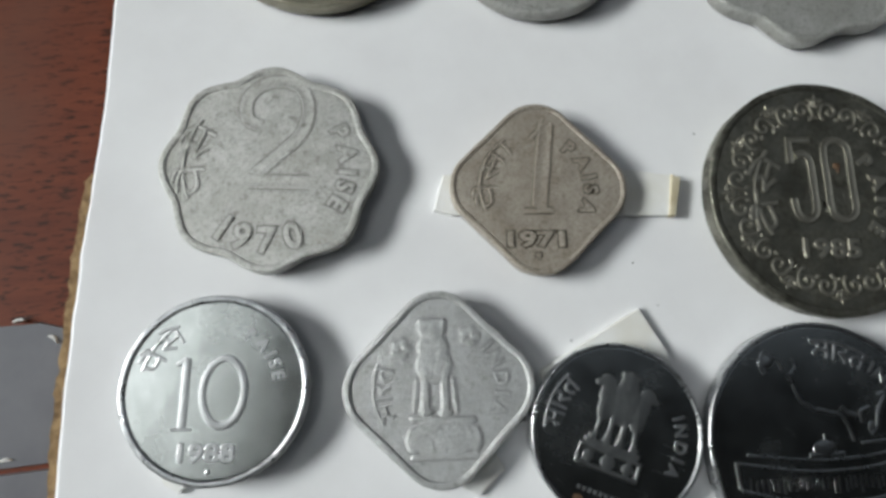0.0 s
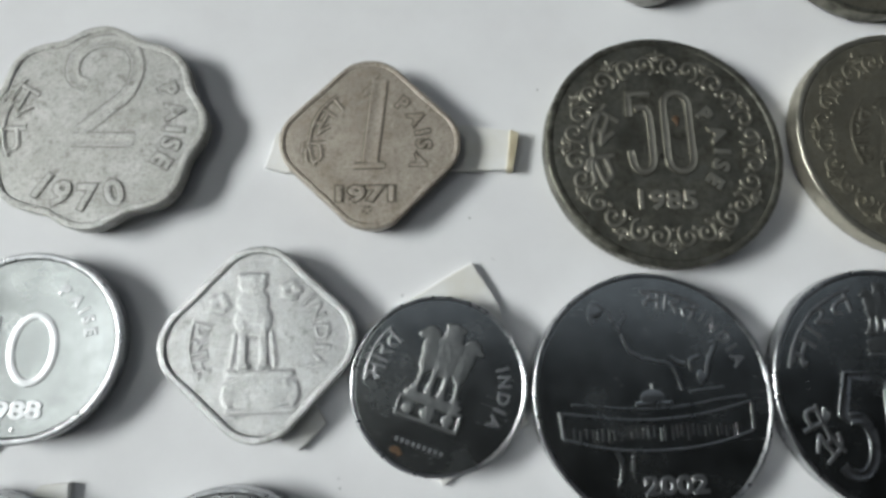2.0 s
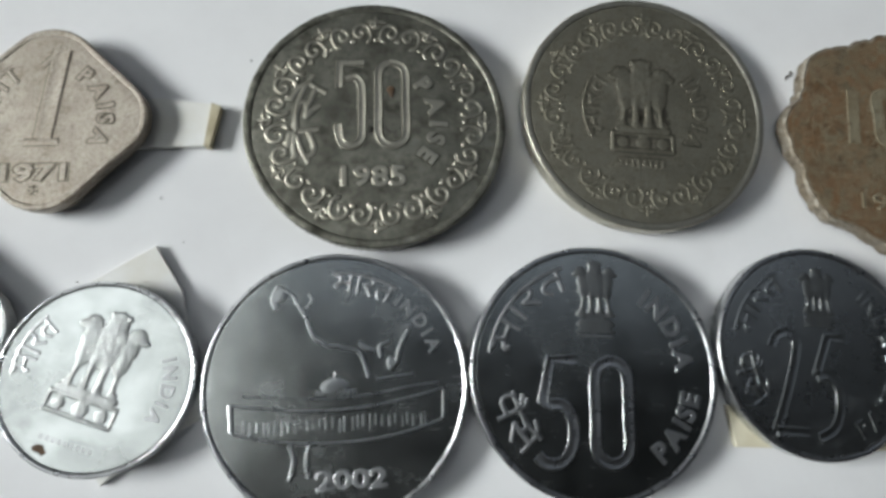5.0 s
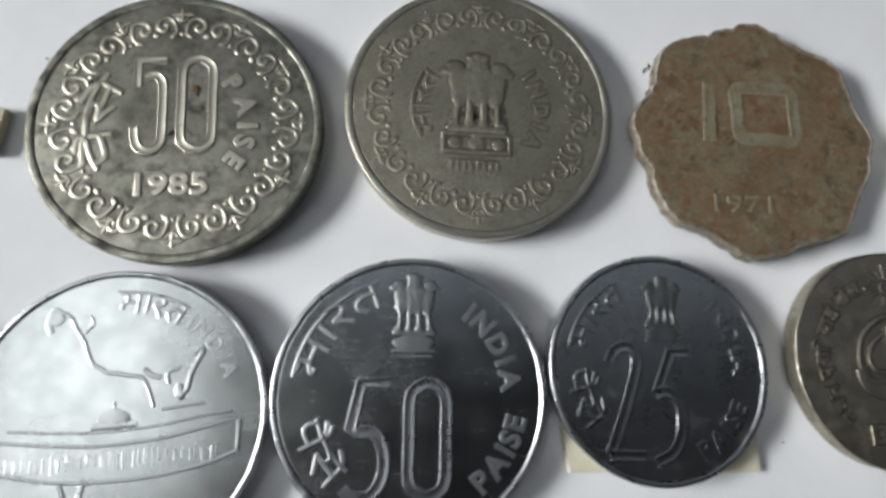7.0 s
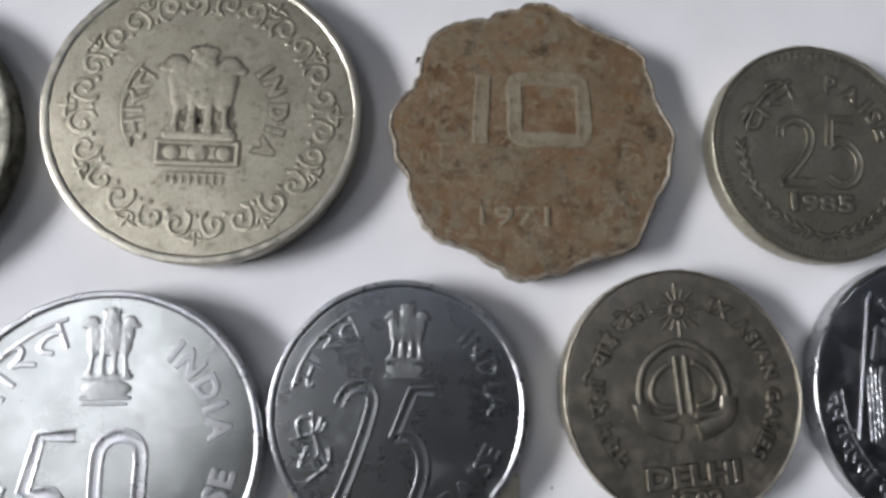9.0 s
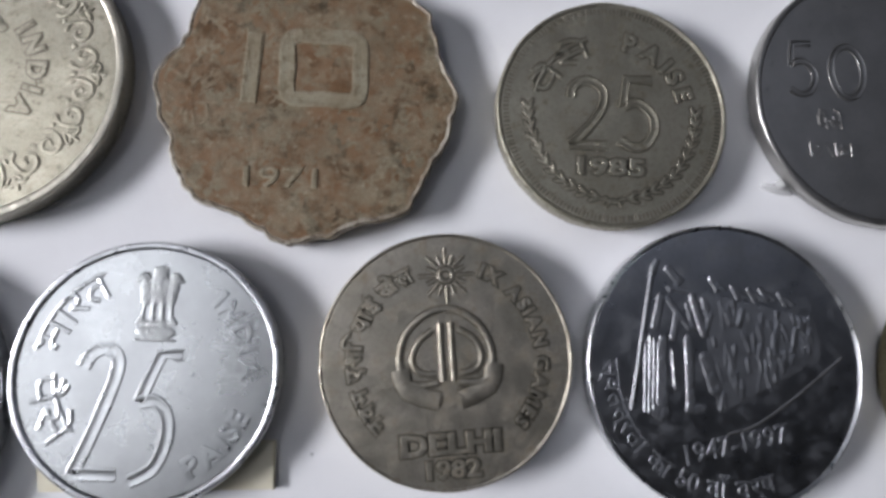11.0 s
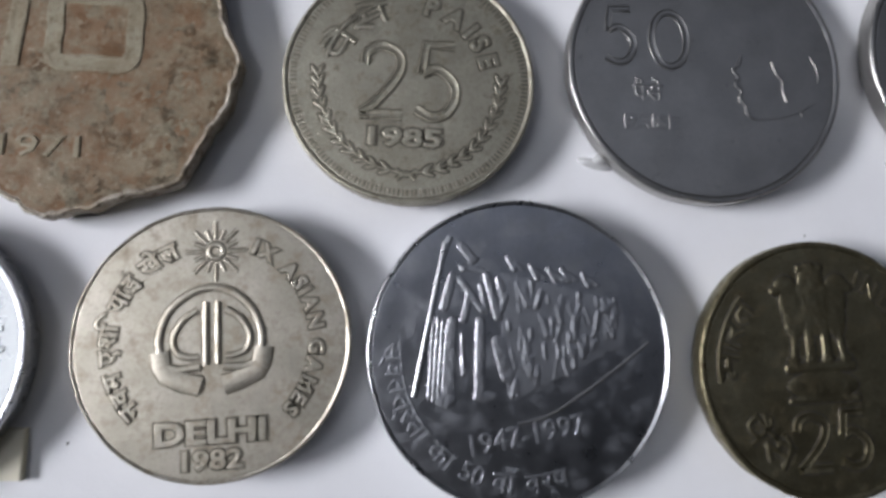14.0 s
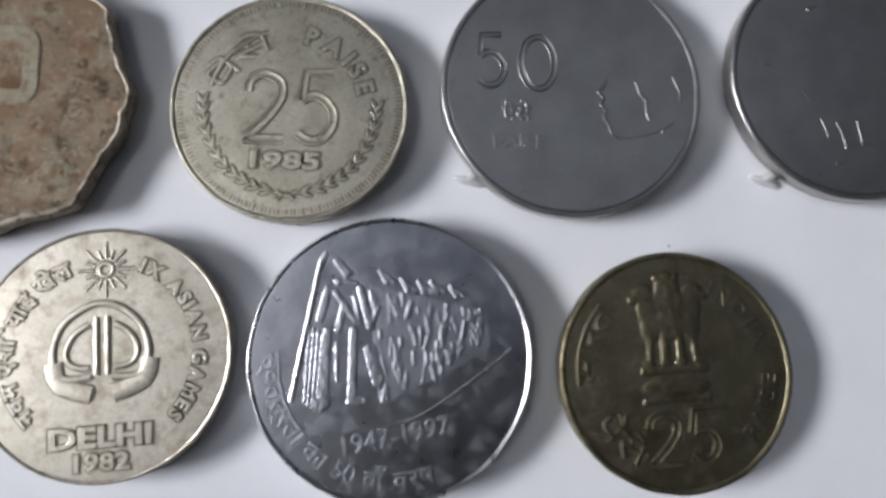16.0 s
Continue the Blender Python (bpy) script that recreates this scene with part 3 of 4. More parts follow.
def two_five(two, five, w, h, groove=0.0):
    r = Relief()
    a, b = figure_two(*two)
    r.stroke(a, w, h, groove=groove)
    r.stroke(b, w, h, curved=False, groove=groove)
    a, b = figure_five(*five)
    r.stroke(a, w, h, curved=False, groove=groove)
    r.stroke(b, w, h, groove=groove)
    return r


# ---- the unseen room, closed round the table, with openings for the added fills ----
X1, Y0, Y1 = 3.7, -2.0, 2.4
W0, W1 = WALL_X - 0.2, X1 + 0.2
CLOSED = [("floor", (W0, W1, Y0 - 0.2, Y1 + 0.2, FLOOR - 0.1, FLOOR)), ("wall_east", (X1, W1, Y0, Y1, FLOOR, CEIL)),
          ("wall_south", (W0, W1, Y0 - 0.2, Y0, FLOOR, CEIL)), ("wall_north", (W0, W1, Y1, Y1 + 0.2, FLOOR, CEIL))]
s0, s1, t0, t1 = CEILING_FILL
CLOSED += [("ceiling", b) for b in ((W0, W1, Y0 - 0.2, t0, CEIL, CEIL + 0.1), (W0, W1, t1, Y1 + 0.2, CEIL, CEIL + 0.1), (W0, s0, t0, t1, CEIL, CEIL + 0.1), (s1, W1, t0, t1, CEIL, CEIL + 0.1))]
wa, wb, wc, wd = WINDOW
ta, tb, tc_, td = HIGH_FILL
CLOSED += [("wall_west", (W0, WALL_X, *b)) for b in ((Y0, wa, FLOOR, tc_), (wb, Y1, FLOOR, tc_), (wa, wb, FLOOR, wc), (wa, wb, wd, tc_), (Y0, ta, tc_, CEIL), (tb, Y1, tc_, CEIL), (ta, tb, td, CEIL))]
for nm, b in CLOSED:
    tagged(box(nm, *b, WALLPAINT, ROOM), "plain dark painted surface closing the room", nm.split("_")[0], kind="structure")

# ---- table, card and sheet ----
table = tagged(new("table"), "dark red-brown wooden table with streaky grain", "table")
table.matrix_basis = pose(0.08, -0.02, FLOOR)
_zt = (TABLE - FLOOR) * 1000
slab("tabletop", [(-480, -330), (620, -330), (620, 330), (-480, 330)], _zt - 25, _zt, WOOD, table, 1.5)
for lx in (-450, 590):
    for ly in (-300, 300):
        slab("leg", [(lx - 25, ly - 25), (lx + 25, ly - 25), (lx + 25, ly + 25), (lx - 25, ly + 25)], 0, _zt - 25, WOOD, table, 1)


def left_edge(y):
    """The sheet's left edge, slightly bowed."""
    return float(np.interp(y, (-110, -16.2, -8.8, -3, 5, 13.3, 19, 30.8, 96), (-39.5, -34.1, -33.6, -33.0, -32.1, -30.9, -30.1, -29.1, -22.5))) + 0.10 * noise.noise((y * 0.35, 0, 0))


card_edge = []
_y = 95.0
while _y > -112:
    torn = 0.22 * noise.noise((_y * 0.6, 3, 0)) + 0.16 * noise.noise((_y * 2.1, 9, 0))
    over = min(1.0, max(0.0, (14.3 - _y) / 2.5))
    card_edge.append((left_edge(_y) + 1.8 - 2.75 * over + torn, _y))
    _y -= 0.6
cardboard = tagged(new("cardboard_backing"), "brown corrugated cardboard backing with a torn edge", "cardboard")
zc = TABLE * 1000
for nm, z0, z1, sh in (("lower_liner", zc, zc + 0.5, 0.0), ("fluting", zc + 0.5, -0.75, 0.5), ("upper_liner", -0.75, -0.14, 0.12)):
    rag = [(x + sh + 0.18 * noise.noise((y * 1.3, z0 * 5, 2)), y) for x, y in card_edge]
    slab(nm, rag + [(219, -112), (219, 95)], z0, z1, CARD, cardboard, 0.02)

sheet_edge = []
_y = 96.0
while _y > -113:
    sheet_edge.append((left_edge(_y), _y))
    _y -= 0.8
xs = [0.0, 0.3, 1, 3] + [8 + 12 * i for i in range(19)]
verts, faces = [], []
for ex, ey in sheet_edge:
    verts += [(ex + u, ey, 0.05 * noise.noise((u * 0.05, ey * 0.05, 1)) - 0.05 + (0.12 * noise.noise((ey * 0.5, 4, 0)) if u < 0.5 else 0)) for u in xs]
nx = len(xs)
for i in range(len(sheet_edge) - 1):
    faces += [(i * nx + k, (i + 1) * nx + k, (i + 1) * nx + k + 1, i * nx + k + 1) for k in range(nx - 1)]
k = len(verts)
verts += [(x, y, z - 0.1) for x, y, z in verts]
faces += [tuple(k + q for q in reversed(f)) for f in faces]
m_ = len(sheet_edge)
faces += [(i * nx, k + i * nx, k + (i + 1) * nx, (i + 1) * nx) for i in range(m_ - 1)]
tagged(mesh_object("paper_sheet", verts, faces, PAPER), "white paper sheet glued over the cardboard backing", "paper")

pad = tagged(new("plastic_sheet"), "grey plastic sheet with a crease lying on the table", "plastic sheet")
_e = [(left_edge(y) - 1.3, y) for y in (-1.9, -5, -9, -13.6)]
slab("upper_piece", [(-110, 0.6), (-110, -13.7)] + _e[::-1] + [(-37.4, -0.9)], zc, zc + 0.45, GREY, pad, 0.25)
_e = [(left_edge(y) - 1.3, y) for y in (-14.1, -20, -40, -70)]
slab("lower_piece", [(-110, -14.0), (-110, -70)] + _e[::-1], zc, zc + 0.4, GREY, pad, 0.25)
for px, py, tw in ((-39.8, -0.6, 10), (-36.6, -2.2, -40), (-40.6, -13.0, 5)):
    r = Relief()
    r.stroke([(0, 0), (0.5, 0.12), (1.1, -0.05)], 0.35, 0.25, taper=0.7)
    ob = mesh_object("torn_bit", r.v, r.f, TAPE, pad)
    ob.matrix_basis = pose(px * 0.001, py * 0.001, (zc + 0.42) * 0.001, 0, 0, tw)


# ---- tape tabs under the coins ----
def tab(label, outline, h, mat=TAPE, end=None):
    ob = tagged(new("tape_tab"), label, "tape", "tape tabs under the coins")
    slab("strip", outline, 0.0, h, mat, ob, 0.08)
    if end:
        slab("folded_end", end, 0.0, h + 0.3, TAPE_END, ob, 0.08)
    return ob


tab("folded white paper strip under the beige coin", [(0.5, 5.2), (2.2, 4.55), (23.6, 2.3), (24.6, 6.3), (20.2, 7.4), (1.8, 8.6)], 0.62, TAPE, [(23.5, 2.25), (24.0, 2.1), (25.3, 5.9), (24.5, 6.35)])
tab("creased white tape under a small steel coin", [(8.4, -10.9), (9.2, -17), (13.3, -25.5), (17.5, -23), (21.6, -21.5), (20.6, -10.6), (18.7, -6.4)], 0.5)
tab("small white tape end under the square coin", [(-1.5, -16), (0.2, -20.1), (1.4, -20.8), (4.0, -18.9), (2, -14.5)], 0.5)
tab("white tape end under the ten paise coin", [(-26.3, -12.5), (-25.1, -16.3), (-23.9, -17.2), (-22.9, -16.4), (-22.4, -12.5)], 0.45)
tab("stiff white tape tab standing by a steel coin", [(-21.5, -27), (-17.5, -24), (-17.3, -20.5), (-19.6, -20.4), (-22.5, -23)], 0.6)
tab("yellowed tape strip under a steel coin", [(66.7, -28.0), (66.6, -31.6), (82.9, -34.8), (83.5, -31.4)], 0.5, TAPE_OLD)
for gx, gy, ga in ((127.2, -19.4, -25), (152.6, -24.0, -30)):
    g = Relief()
    g.blob(0, 0, 1.5, 0.4, 0.35, ga)
    g.blob(0.5, 0.3, 0.9, 0.5, 0.5, ga + 40)
    ob = tagged(mesh_object("glue_bead", g.v, g.f, GLUE), "clear dried glue squeezed out beside a coin", "glue")
    ob.matrix_basis = pose(gx * 0.001, gy * 0.001, 0)

# ---- specks and fibres on the sheet ----
for cx, cy, rr in ((28.27, 10.71, 0.1), (142.85, -27.91, 0.1), (19.22, -1.95, 0.1), (85.89, -32.98, 0.1), (11.88, -8.58, 0.1), (6.49, -15.13, 0.1), (4.49, -23.65, 0.07), (4.51, -24.40, 0.07), (11.10, -21.83, 0.07), (-2.23, -3.31, 0.07), (20.85, -6.28, 0.07), (109.48, 2.14, 0.07)):
    g = Relief()
    g.blob(0, 0, rr, rr * 0.7, rr * 0.6, cx * 30)
    ob = tagged(mesh_object("crumb", g.v, g.f, CRUMB), "tiny dark crumb lying on the white sheet", "crumb", "crumbs on the sheet")
    ob.matrix_basis = pose(cx * 0.001, cy * 0.001, 0)
for fx, fy, ft in ((82.5, 3.0, 40),):
    g = Relief()
    g.stroke([(-0.6, 0), (-0.2, 0.15), (0.2, -0.05), (0.6, 0.2)], 0.1, 0.1, taper=0.5)
    ob = tagged(mesh_object("fibre", g.v, g.f, CRUMB), "short dark fibre lying on the white sheet", "fibre")
    ob.matrix_basis = pose(fx * 0.001, fy * 0.001, 0.00002, 0, 0, ft)

# ---- upper row ----
c, f = coin("two_paise_coin", -14.3, 10.7, -4.9, scalloped(10.15, 0.85, 89), 1.6, ALU, ALU, "worn grey aluminium two paise coin with scalloped edge", 0.75, 0.12)
r = Relief()
r.stroke([(-0.9, 3.9), (-2.2, 4.7), (-2.2, 6.8), (-0.4, 8.4), (2.3, 8.2), (3.5, 6.1), (2.9, 3.3), (0.9, 1.2), (-1.4, -0.9)], 1.3, 0.15, groove=0.35)
r.stroke([(-1.9, -1.5), (3.6, -1.7)], 1.4, 0.15, curved=False, groove=0.4)
struck(c, f, "numeral", ALU, r)
word(c, f, "date", ALU, list("1970"), 8.2, 264, 3.3, 0.2, inward=True, gap=0.3, heavy=0.02)
word(c, f, "lettering", ALU, PAISE, 6.5, -2, 2.3, 0.2, gap=0.22, heavy=0.03)
signs(c, f, ALU, S_PAISE, 5.9, 2.0, 203, 143, 0.42, 0.2)

c, f = coin("one_paisa_coin", 10.7, 6.1, -6.1, square_edge(8.55, 0), 1.36, BEIGE, BEIGE, "dull beige one paisa coin, square with rounded corners", 0.6, 0.1, pad=False)
r = Relief()
r.stroke([(-0.1, -2.1), (0.95, 6.5)], 1.6, 0.18, curved=False, groove=0.5)
r.stroke([(-1.6, -2.4), (1.25, -2.35)], 0.6, 0.18, curved=False)
r.stroke([(-0.6, 4.9), (1.1, 6.7)], 0.5, 0.16, curved=False)
struck(c, f, "numeral", BEIGE, r)
line(c, f, "date", BEIGE, "1971", -3.2, -5.8, 2.0, 0.16, width=5.4, heavy=0.02)
word(c, f, "lettering", BEIGE, PAISA, 4.4, 12, 1.9, 0.15, gap=0.25, heavy=0.02)
signs(c, f, BEIGE, S_PAISA, 4.1, 1.6, 205, 122, 0.32, 0.15)
r = Relief()
for q in range(5):
    r.stroke([(-0.4, -6.7), (-0.4 + 0.45 * math.cos(q * 1.257 + 1.57), -6.7 + 0.45 * math.sin(q * 1.257 + 1.57))], 0.2, 0.1, curved=False)
struck(c, f, "star", BEIGE, r)

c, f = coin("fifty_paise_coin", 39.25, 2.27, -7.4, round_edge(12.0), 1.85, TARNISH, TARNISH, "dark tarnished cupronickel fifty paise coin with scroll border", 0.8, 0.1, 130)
r = Relief()
r.stroke([(-1.1, 5.75), (-3.4, 5.75), (-3.4, 3.3)], 0.8, 0.2, curved=False, groove=0.5)
r.stroke([(-2.8, 4.1), (-2.0, 4.3), (-1.4, 3.6), (-1.3, 1.8), (-1.3, 0), (-1.35, -1.6), (-1.9, -2.4), (-2.7, -2.45), (-3.3, -1.8), (-3.5, -0.4)], 0.8, 0.2, groove=0.5)
r.stroke(long_zero(0.2, 2.75, -2.4, 5.9), 0.8, 0.2, True, groove=0.5)
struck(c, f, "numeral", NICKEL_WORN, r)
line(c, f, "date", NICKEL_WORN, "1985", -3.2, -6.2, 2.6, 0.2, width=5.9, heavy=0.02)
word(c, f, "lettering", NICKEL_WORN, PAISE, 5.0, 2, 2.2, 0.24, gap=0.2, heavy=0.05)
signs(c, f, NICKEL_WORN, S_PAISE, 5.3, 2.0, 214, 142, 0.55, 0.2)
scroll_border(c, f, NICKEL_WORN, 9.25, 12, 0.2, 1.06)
r = Relief()
r.blob(1.35, 3.1, 0.42, 0.4, 0.24, 20)
r.blob(1.45, 2.7, 0.2, 0.35, 0.22)
struck(c, f, "dark_spot", RUST, r, "black corrosion spot")

c, f = coin("emblem_coin", 65.03, 0.27, -11.8, round_edge(12.0), 1.85, NICKEL_DULL, NICKEL_WORN, "dull grey-green cupronickel coin with emblem and scroll border", 0.75, 0.09, 130)
struck(c, f, "emblem", NICKEL_DULL, capital(0.97, -0.3, -4.3, 0.17, 1.05, False))
r = Relief()
for i in range(8):
    r.stroke([(-2.5 + 0.58 * i, -5.1), (-2.45 + 0.58 * i, -5.85)], 0.3, 0.1, curved=False)
r.stroke([(-2.7, -5.1), (1.9, -5.1)], 0.2, 0.1, curved=False)
struck(c, f, "motto_bar", NICKEL_DULL, r)
word(c, f, "lettering", NICKEL_DULL, INDIA, 4.9, 0, 1.9, 0.14, gap=0.25, heavy=0.03)
signs(c, f, NICKEL_DULL, S_INDIA, 4.5, 1.6, 211, 143, 0.38, 0.14)
scroll_border(c, f, NICKEL_DULL, 9.2, 12, 0.16, 1.02)

c, f = coin("ten_paise_coin", 90.2, -6.0, -11.7, scalloped(11.75, 0.95, 87), 1.5, CORRODED, CORRODED_RIM, "brown corroded ten paise coin with scalloped ragged edge", 0.42, 0.05, 0, 0.5, 300)
r = Relief()
r.stroke([(-4.6, -0.7), (-4.3, 5.0)], 1.35, 0.22, curved=False, groove=0.75)
r.stroke([(-1.6, 4.7), (1, 4.9), (3.6, 4.7), (3.9, 2.3), (3.7, -0.1), (1, -0.2), (-1.5, -0.1), (-1.7, 2.3)], 1.35, 0.22, True, groove=0.75)
struck(c, f, "numeral", CORRODED_LIGHT, r)
r = Relief()


def crust(gx, gy):
    """A rough corroded skin, thinning out at the ragged edge."""
    a = np.arctan2(gy, gx)
    lobe = scalloped(11.3, 0.95, 87)
    reach = np.array([lobe(q) for q in a.ravel()]).reshape(a.shape)
    rough = np.array([0.5 + 0.6 * noise.noise((u * 0.9, v * 0.9, 2)) + 0.5 * noise.noise((u * 2.6, v * 2.6, 7)) + 0.3 * noise.noise((u * 6, v * 6, 4)) for u, v in zip(gx.ravel(), gy.ravel())]).reshape(gx.shape)
    return np.clip(rough, 0.1, 1.5) * np.clip((reach - np.hypot(gx, gy)) / 0.25, 0, 1)


r.mould([(0, 0, 11.4, 11.4, 0.001)], [], 0.15, 0, 0, 1.0, 0.0, crust, 0.17)
struck(c, f - 0.03, "crust", CORRODED, r)
line(c, f, "date", CORRODED_LIGHT, "1971", -4.6, -7.3, 2.2, 0.2, width=5.6, heavy=0.0)
word(c, f, "lettering", CORRODED, PAISE, 7.2, 0, 2.0, 0.08)
signs(c, f, CORRODED, S_PAISE, 7.0, 1.8, 200, 160, 0.4, 0.08)

c, f = coin("twenty_five_paise_coin", 113.85, -11.17, -12.3, round_edge(9.5), 1.7, NICKEL_OLIVE, NICKEL_OLIVE, "olive-grey cupronickel twenty-five paise coin with wreath", 0.45, 0.1, 110)
struck(c, f, "numeral", NICKEL_OLIVE, two_five((-3.6, -0.5, -2.8, 2.6), (0.5, 3.5, -2.8, 2.9), 0.75, 0.17, 0.35))
line(c, f, "date", NICKEL_OLIVE, "1985", -2.9, -5.1, 1.85, 0.15, width=5.5, heavy=0.02)
signs(c, f, NICKEL_OLIVE, S_PAISE, 5.0, 1.5, 167, 108, 0.36, 0.16)
word(c, f, "lettering", NICKEL_OLIVE, PAISE, 5.5, 47, 2.0, 0.15, gap=0.2, heavy=0.03)
for s in (-1, 1):
    r = Relief()
    stem = smooth_path([(s * 6.9, 0.2), (s * 6.5, -2.2), (s * 5.0, -4.9), (s * 2.6, -6.6), (0, -7.3)], False, 6)
    r.stroke(stem, 0.16, 0.1, curved=False)
    for i in range(1, len(stem) - 2, 2):
        dx, dy = stem[i - 1][0] - stem[i + 1][0], stem[i - 1][1] - stem[i + 1][1]
        t_ = math.degrees(math.atan2(dy, dx))
        for o in (-28, 28):
            q = radians(t_ + o)
            r.blob(stem[i][0] + 0.5 * math.cos(q), stem[i][1] + 0.5 * math.sin(q), 0.5, 0.14, 0.11, t_ + o)
    struck(c, f, "wreath_branch", NICKEL_OLIVE, r)
r = Relief()
r.stroke([(-0.7, -7.7), (0, -7.2), (0.7, -7.7)], 0.25, 0.12)
r.stroke([(-0.8, -7.0), (0, -7.35), (0.8, -7.0)], 0.25, 0.12)
struck(c, f, "bow", NICKEL_OLIVE, r)
r = Relief()
for i in range(84):
    a = 2 * math.pi * i / 84
    r.stroke([(8.45 * math.cos(a), 8.45 * math.sin(a)), (8.95 * math.cos(a), 8.95 * math.sin(a))], 0.26, 0.05, curved=False)
struck(c, f, "bead_ring", NICKEL_OLIVE, r)

c, f = coin("fifty_paise_coin", 136.96, -13.53, -9.9, round_edge(11.0), 1.45, STEEL_MATT, STEEL_MATT, "brushed grey steel fifty paise coin with line relief", 0.55, 0.07)
r = Relief()
a, b = figure_five(-8.0, -5.7, 0.2, 4.6)
r.stroke(a, 0.65, 0.14, curved=False, groove=0.3)
r.stroke(b, 0.65, 0.14, groove=0.3)
r.stroke(ellipse(-2.85, 2.15, 1.4, 2.25), 0.65, 0.14, True, groove=0.3)
struck(c, f, "numeral", STEEL_MATT, r)
line(c, f, "lettering", STEEL_MATT, "पैसे", -6.0, -2.8, 1.9, 0.12, heavy=0.0)
line(c, f, "lettering", STEEL_MATT, "PAISE", -6.8, -5.1, 1.5, 0.12, width=4.4)
r = Relief()
r.stroke([(2.9, 0.9), (2.6, 0.1), (2.2, -0.3), (2.6, -0.9), (2.3, -1.4), (2.75, -2.0), (2.55, -2.6), (3.0, -3.2), (3.1, -3.8), (3.7, -4.3)], 0.28, 0.16)
r.stroke([(5.5, 0.5), (5.7, -0.4), (6.2, -1.1), (6.2, -2.0), (6.4, -2.8)], 0.26, 0.16)
r.stroke([(3.7, -4.3), (5.3, -4.2), (7.2, -3.7), (8.6, -2.9)], 0.2, 0.06)
r.stroke([(7.4, -3.6), (7.6, -4.0)], 0.25, 0.14, curved=False)
r.stroke([(8.7, 1.0), (9.2, -0.4), (9.1, -1.2)], 0.22, 0.12)
struck(c, f, "line_relief", STEEL_MATT, r)

c, f = coin("steel_coin", 161.49, -16.62, -12, round_edge(10.9), 1.5, STEEL_MATT, STEEL_MATT, "smooth grey steel coin at the end of the upper row", 0.6, 0.1)
r = Relief()
r.stroke([(-3.0, -3.9), (-2.5, -5.4)], 0.3, 0.14, curved=False)
r.stroke([(-1.7, -4.1), (-1.2, -5.2), (-0.9, -6.4)], 0.32, 0.14)
r.stroke([(0.2, -4.0), (0.5, -6.0), (1.7, -5.95)], 0.32, 0.14, curved=False)
r.stroke([(-4.6, -1.4), (-3.7, -2.6)], 0.22, 0.06, curved=False)
r.stroke([(-2.0, -7.8), (-1.0, -7.5)], 0.3, 0.1, curved=False)
r.stroke([(-3.7, 6.0), (-2.8, 6.4)], 0.4, 0.12, curved=False)
struck(c, f, "line_relief", STEEL_MATT, r)

# ---- lower row ----
c, f = coin("ten_paise_coin", -20.1, -8.91, -7.4, round_edge(8.0), 1.5, STEEL, STEEL_EDGE, "shiny steel ten paise coin dated 1988", 0.65, 0.14)
r = Relief()
r.stroke([(-2.45, -3.2), (-2.5, 2.5)], 0.8, 0.17, curved=False)
r.stroke([(-3.3, -3.35), (-1.6, -3.35)], 0.3, 0.15, curved=False)
r.stroke([(-3.3, 1.9), (-2.5, 2.6)], 0.4, 0.15, curved=False)
r.stroke(ellipse(0.75, -0.27, 1.75, 2.8, 16), 0.72, 0.17, True)
struck(c, f, "numeral", STEEL_RELIEF, r)
line(c, f, "date", STEEL_RELIEF, "1988", -2.6, -5.9, 2.0, 0.16, width=4.8, heavy=0.03)
signs(c, f, STEEL_RELIEF, S_PAISE, 4.8, 1.5, 167, 123, 0.34, 0.17)
word(c, f, "lettering", STEEL_RELIEF, PAISE, 4.9, 36, 1.45, 0.15, gap=0.22)
r = Relief()
r.blob(0, -6.75, 0.22, 0.22, 0.12)
struck(c, f, "mint_dot", STEEL_RELIEF, r)

c, f = coin("square_coin", -0.95, -11.2, -5.3, square_edge(8.5, 1), 1.4, ALU_BRIGHT, ALU_BRIGHT, "bright aluminium square coin with rounded corners and emblem", 0.75, 0.16)
struck(c, f, "emblem", ALU_BRIGHT, seated_capital(0.3))
word(c, f, "lettering", ALU_BRIGHT, INDIA, 4.9, 6, 1.8, 0.16, gap=0.2)
signs(c, f, ALU_BRIGHT, S_INDIA, 4.3, 1.5, 212, 158, 0.34, 0.16)

c, f = coin("small_emblem_coin", 14.09, -16.95, -27.8, round_edge(7.75), 1.45, STEEL, STEEL_EDGE, "small steel coin with emblem and a rust spot", 0.45, 0.12)
struck(c, f, "emblem", STEEL_FROST, capital(0.9, -0.1, -3.5, 0.2, 1.05, False))
word(c, f, "lettering", STEEL_RELIEF, INDIA, 5.2, 6, 1.5, 0.13, gap=0.2)
signs(c, f, STEEL_RELIEF, S_INDIA, 4.9, 1.6, 196, 150, 0.32, 0.15)
r = Relief()
for i in range(9):
    r.stroke([(-2.1 + 0.5 * i, -5.4), (-1.8 + 0.5 * i, -5.4)], 0.4, 0.03, curved=False)
struck(c, f, "motto_bars", STEEL_RELIEF, r)
r = Relief()
r.blob(-1.75, -6.3, 0.5, 0.32, 0.05, 15)
r.blob(-1.3, -6.5, 0.3, 0.2, 0.05, 40)
struck(c, f, "rust_spot", RUST, r, "brown rust spot")

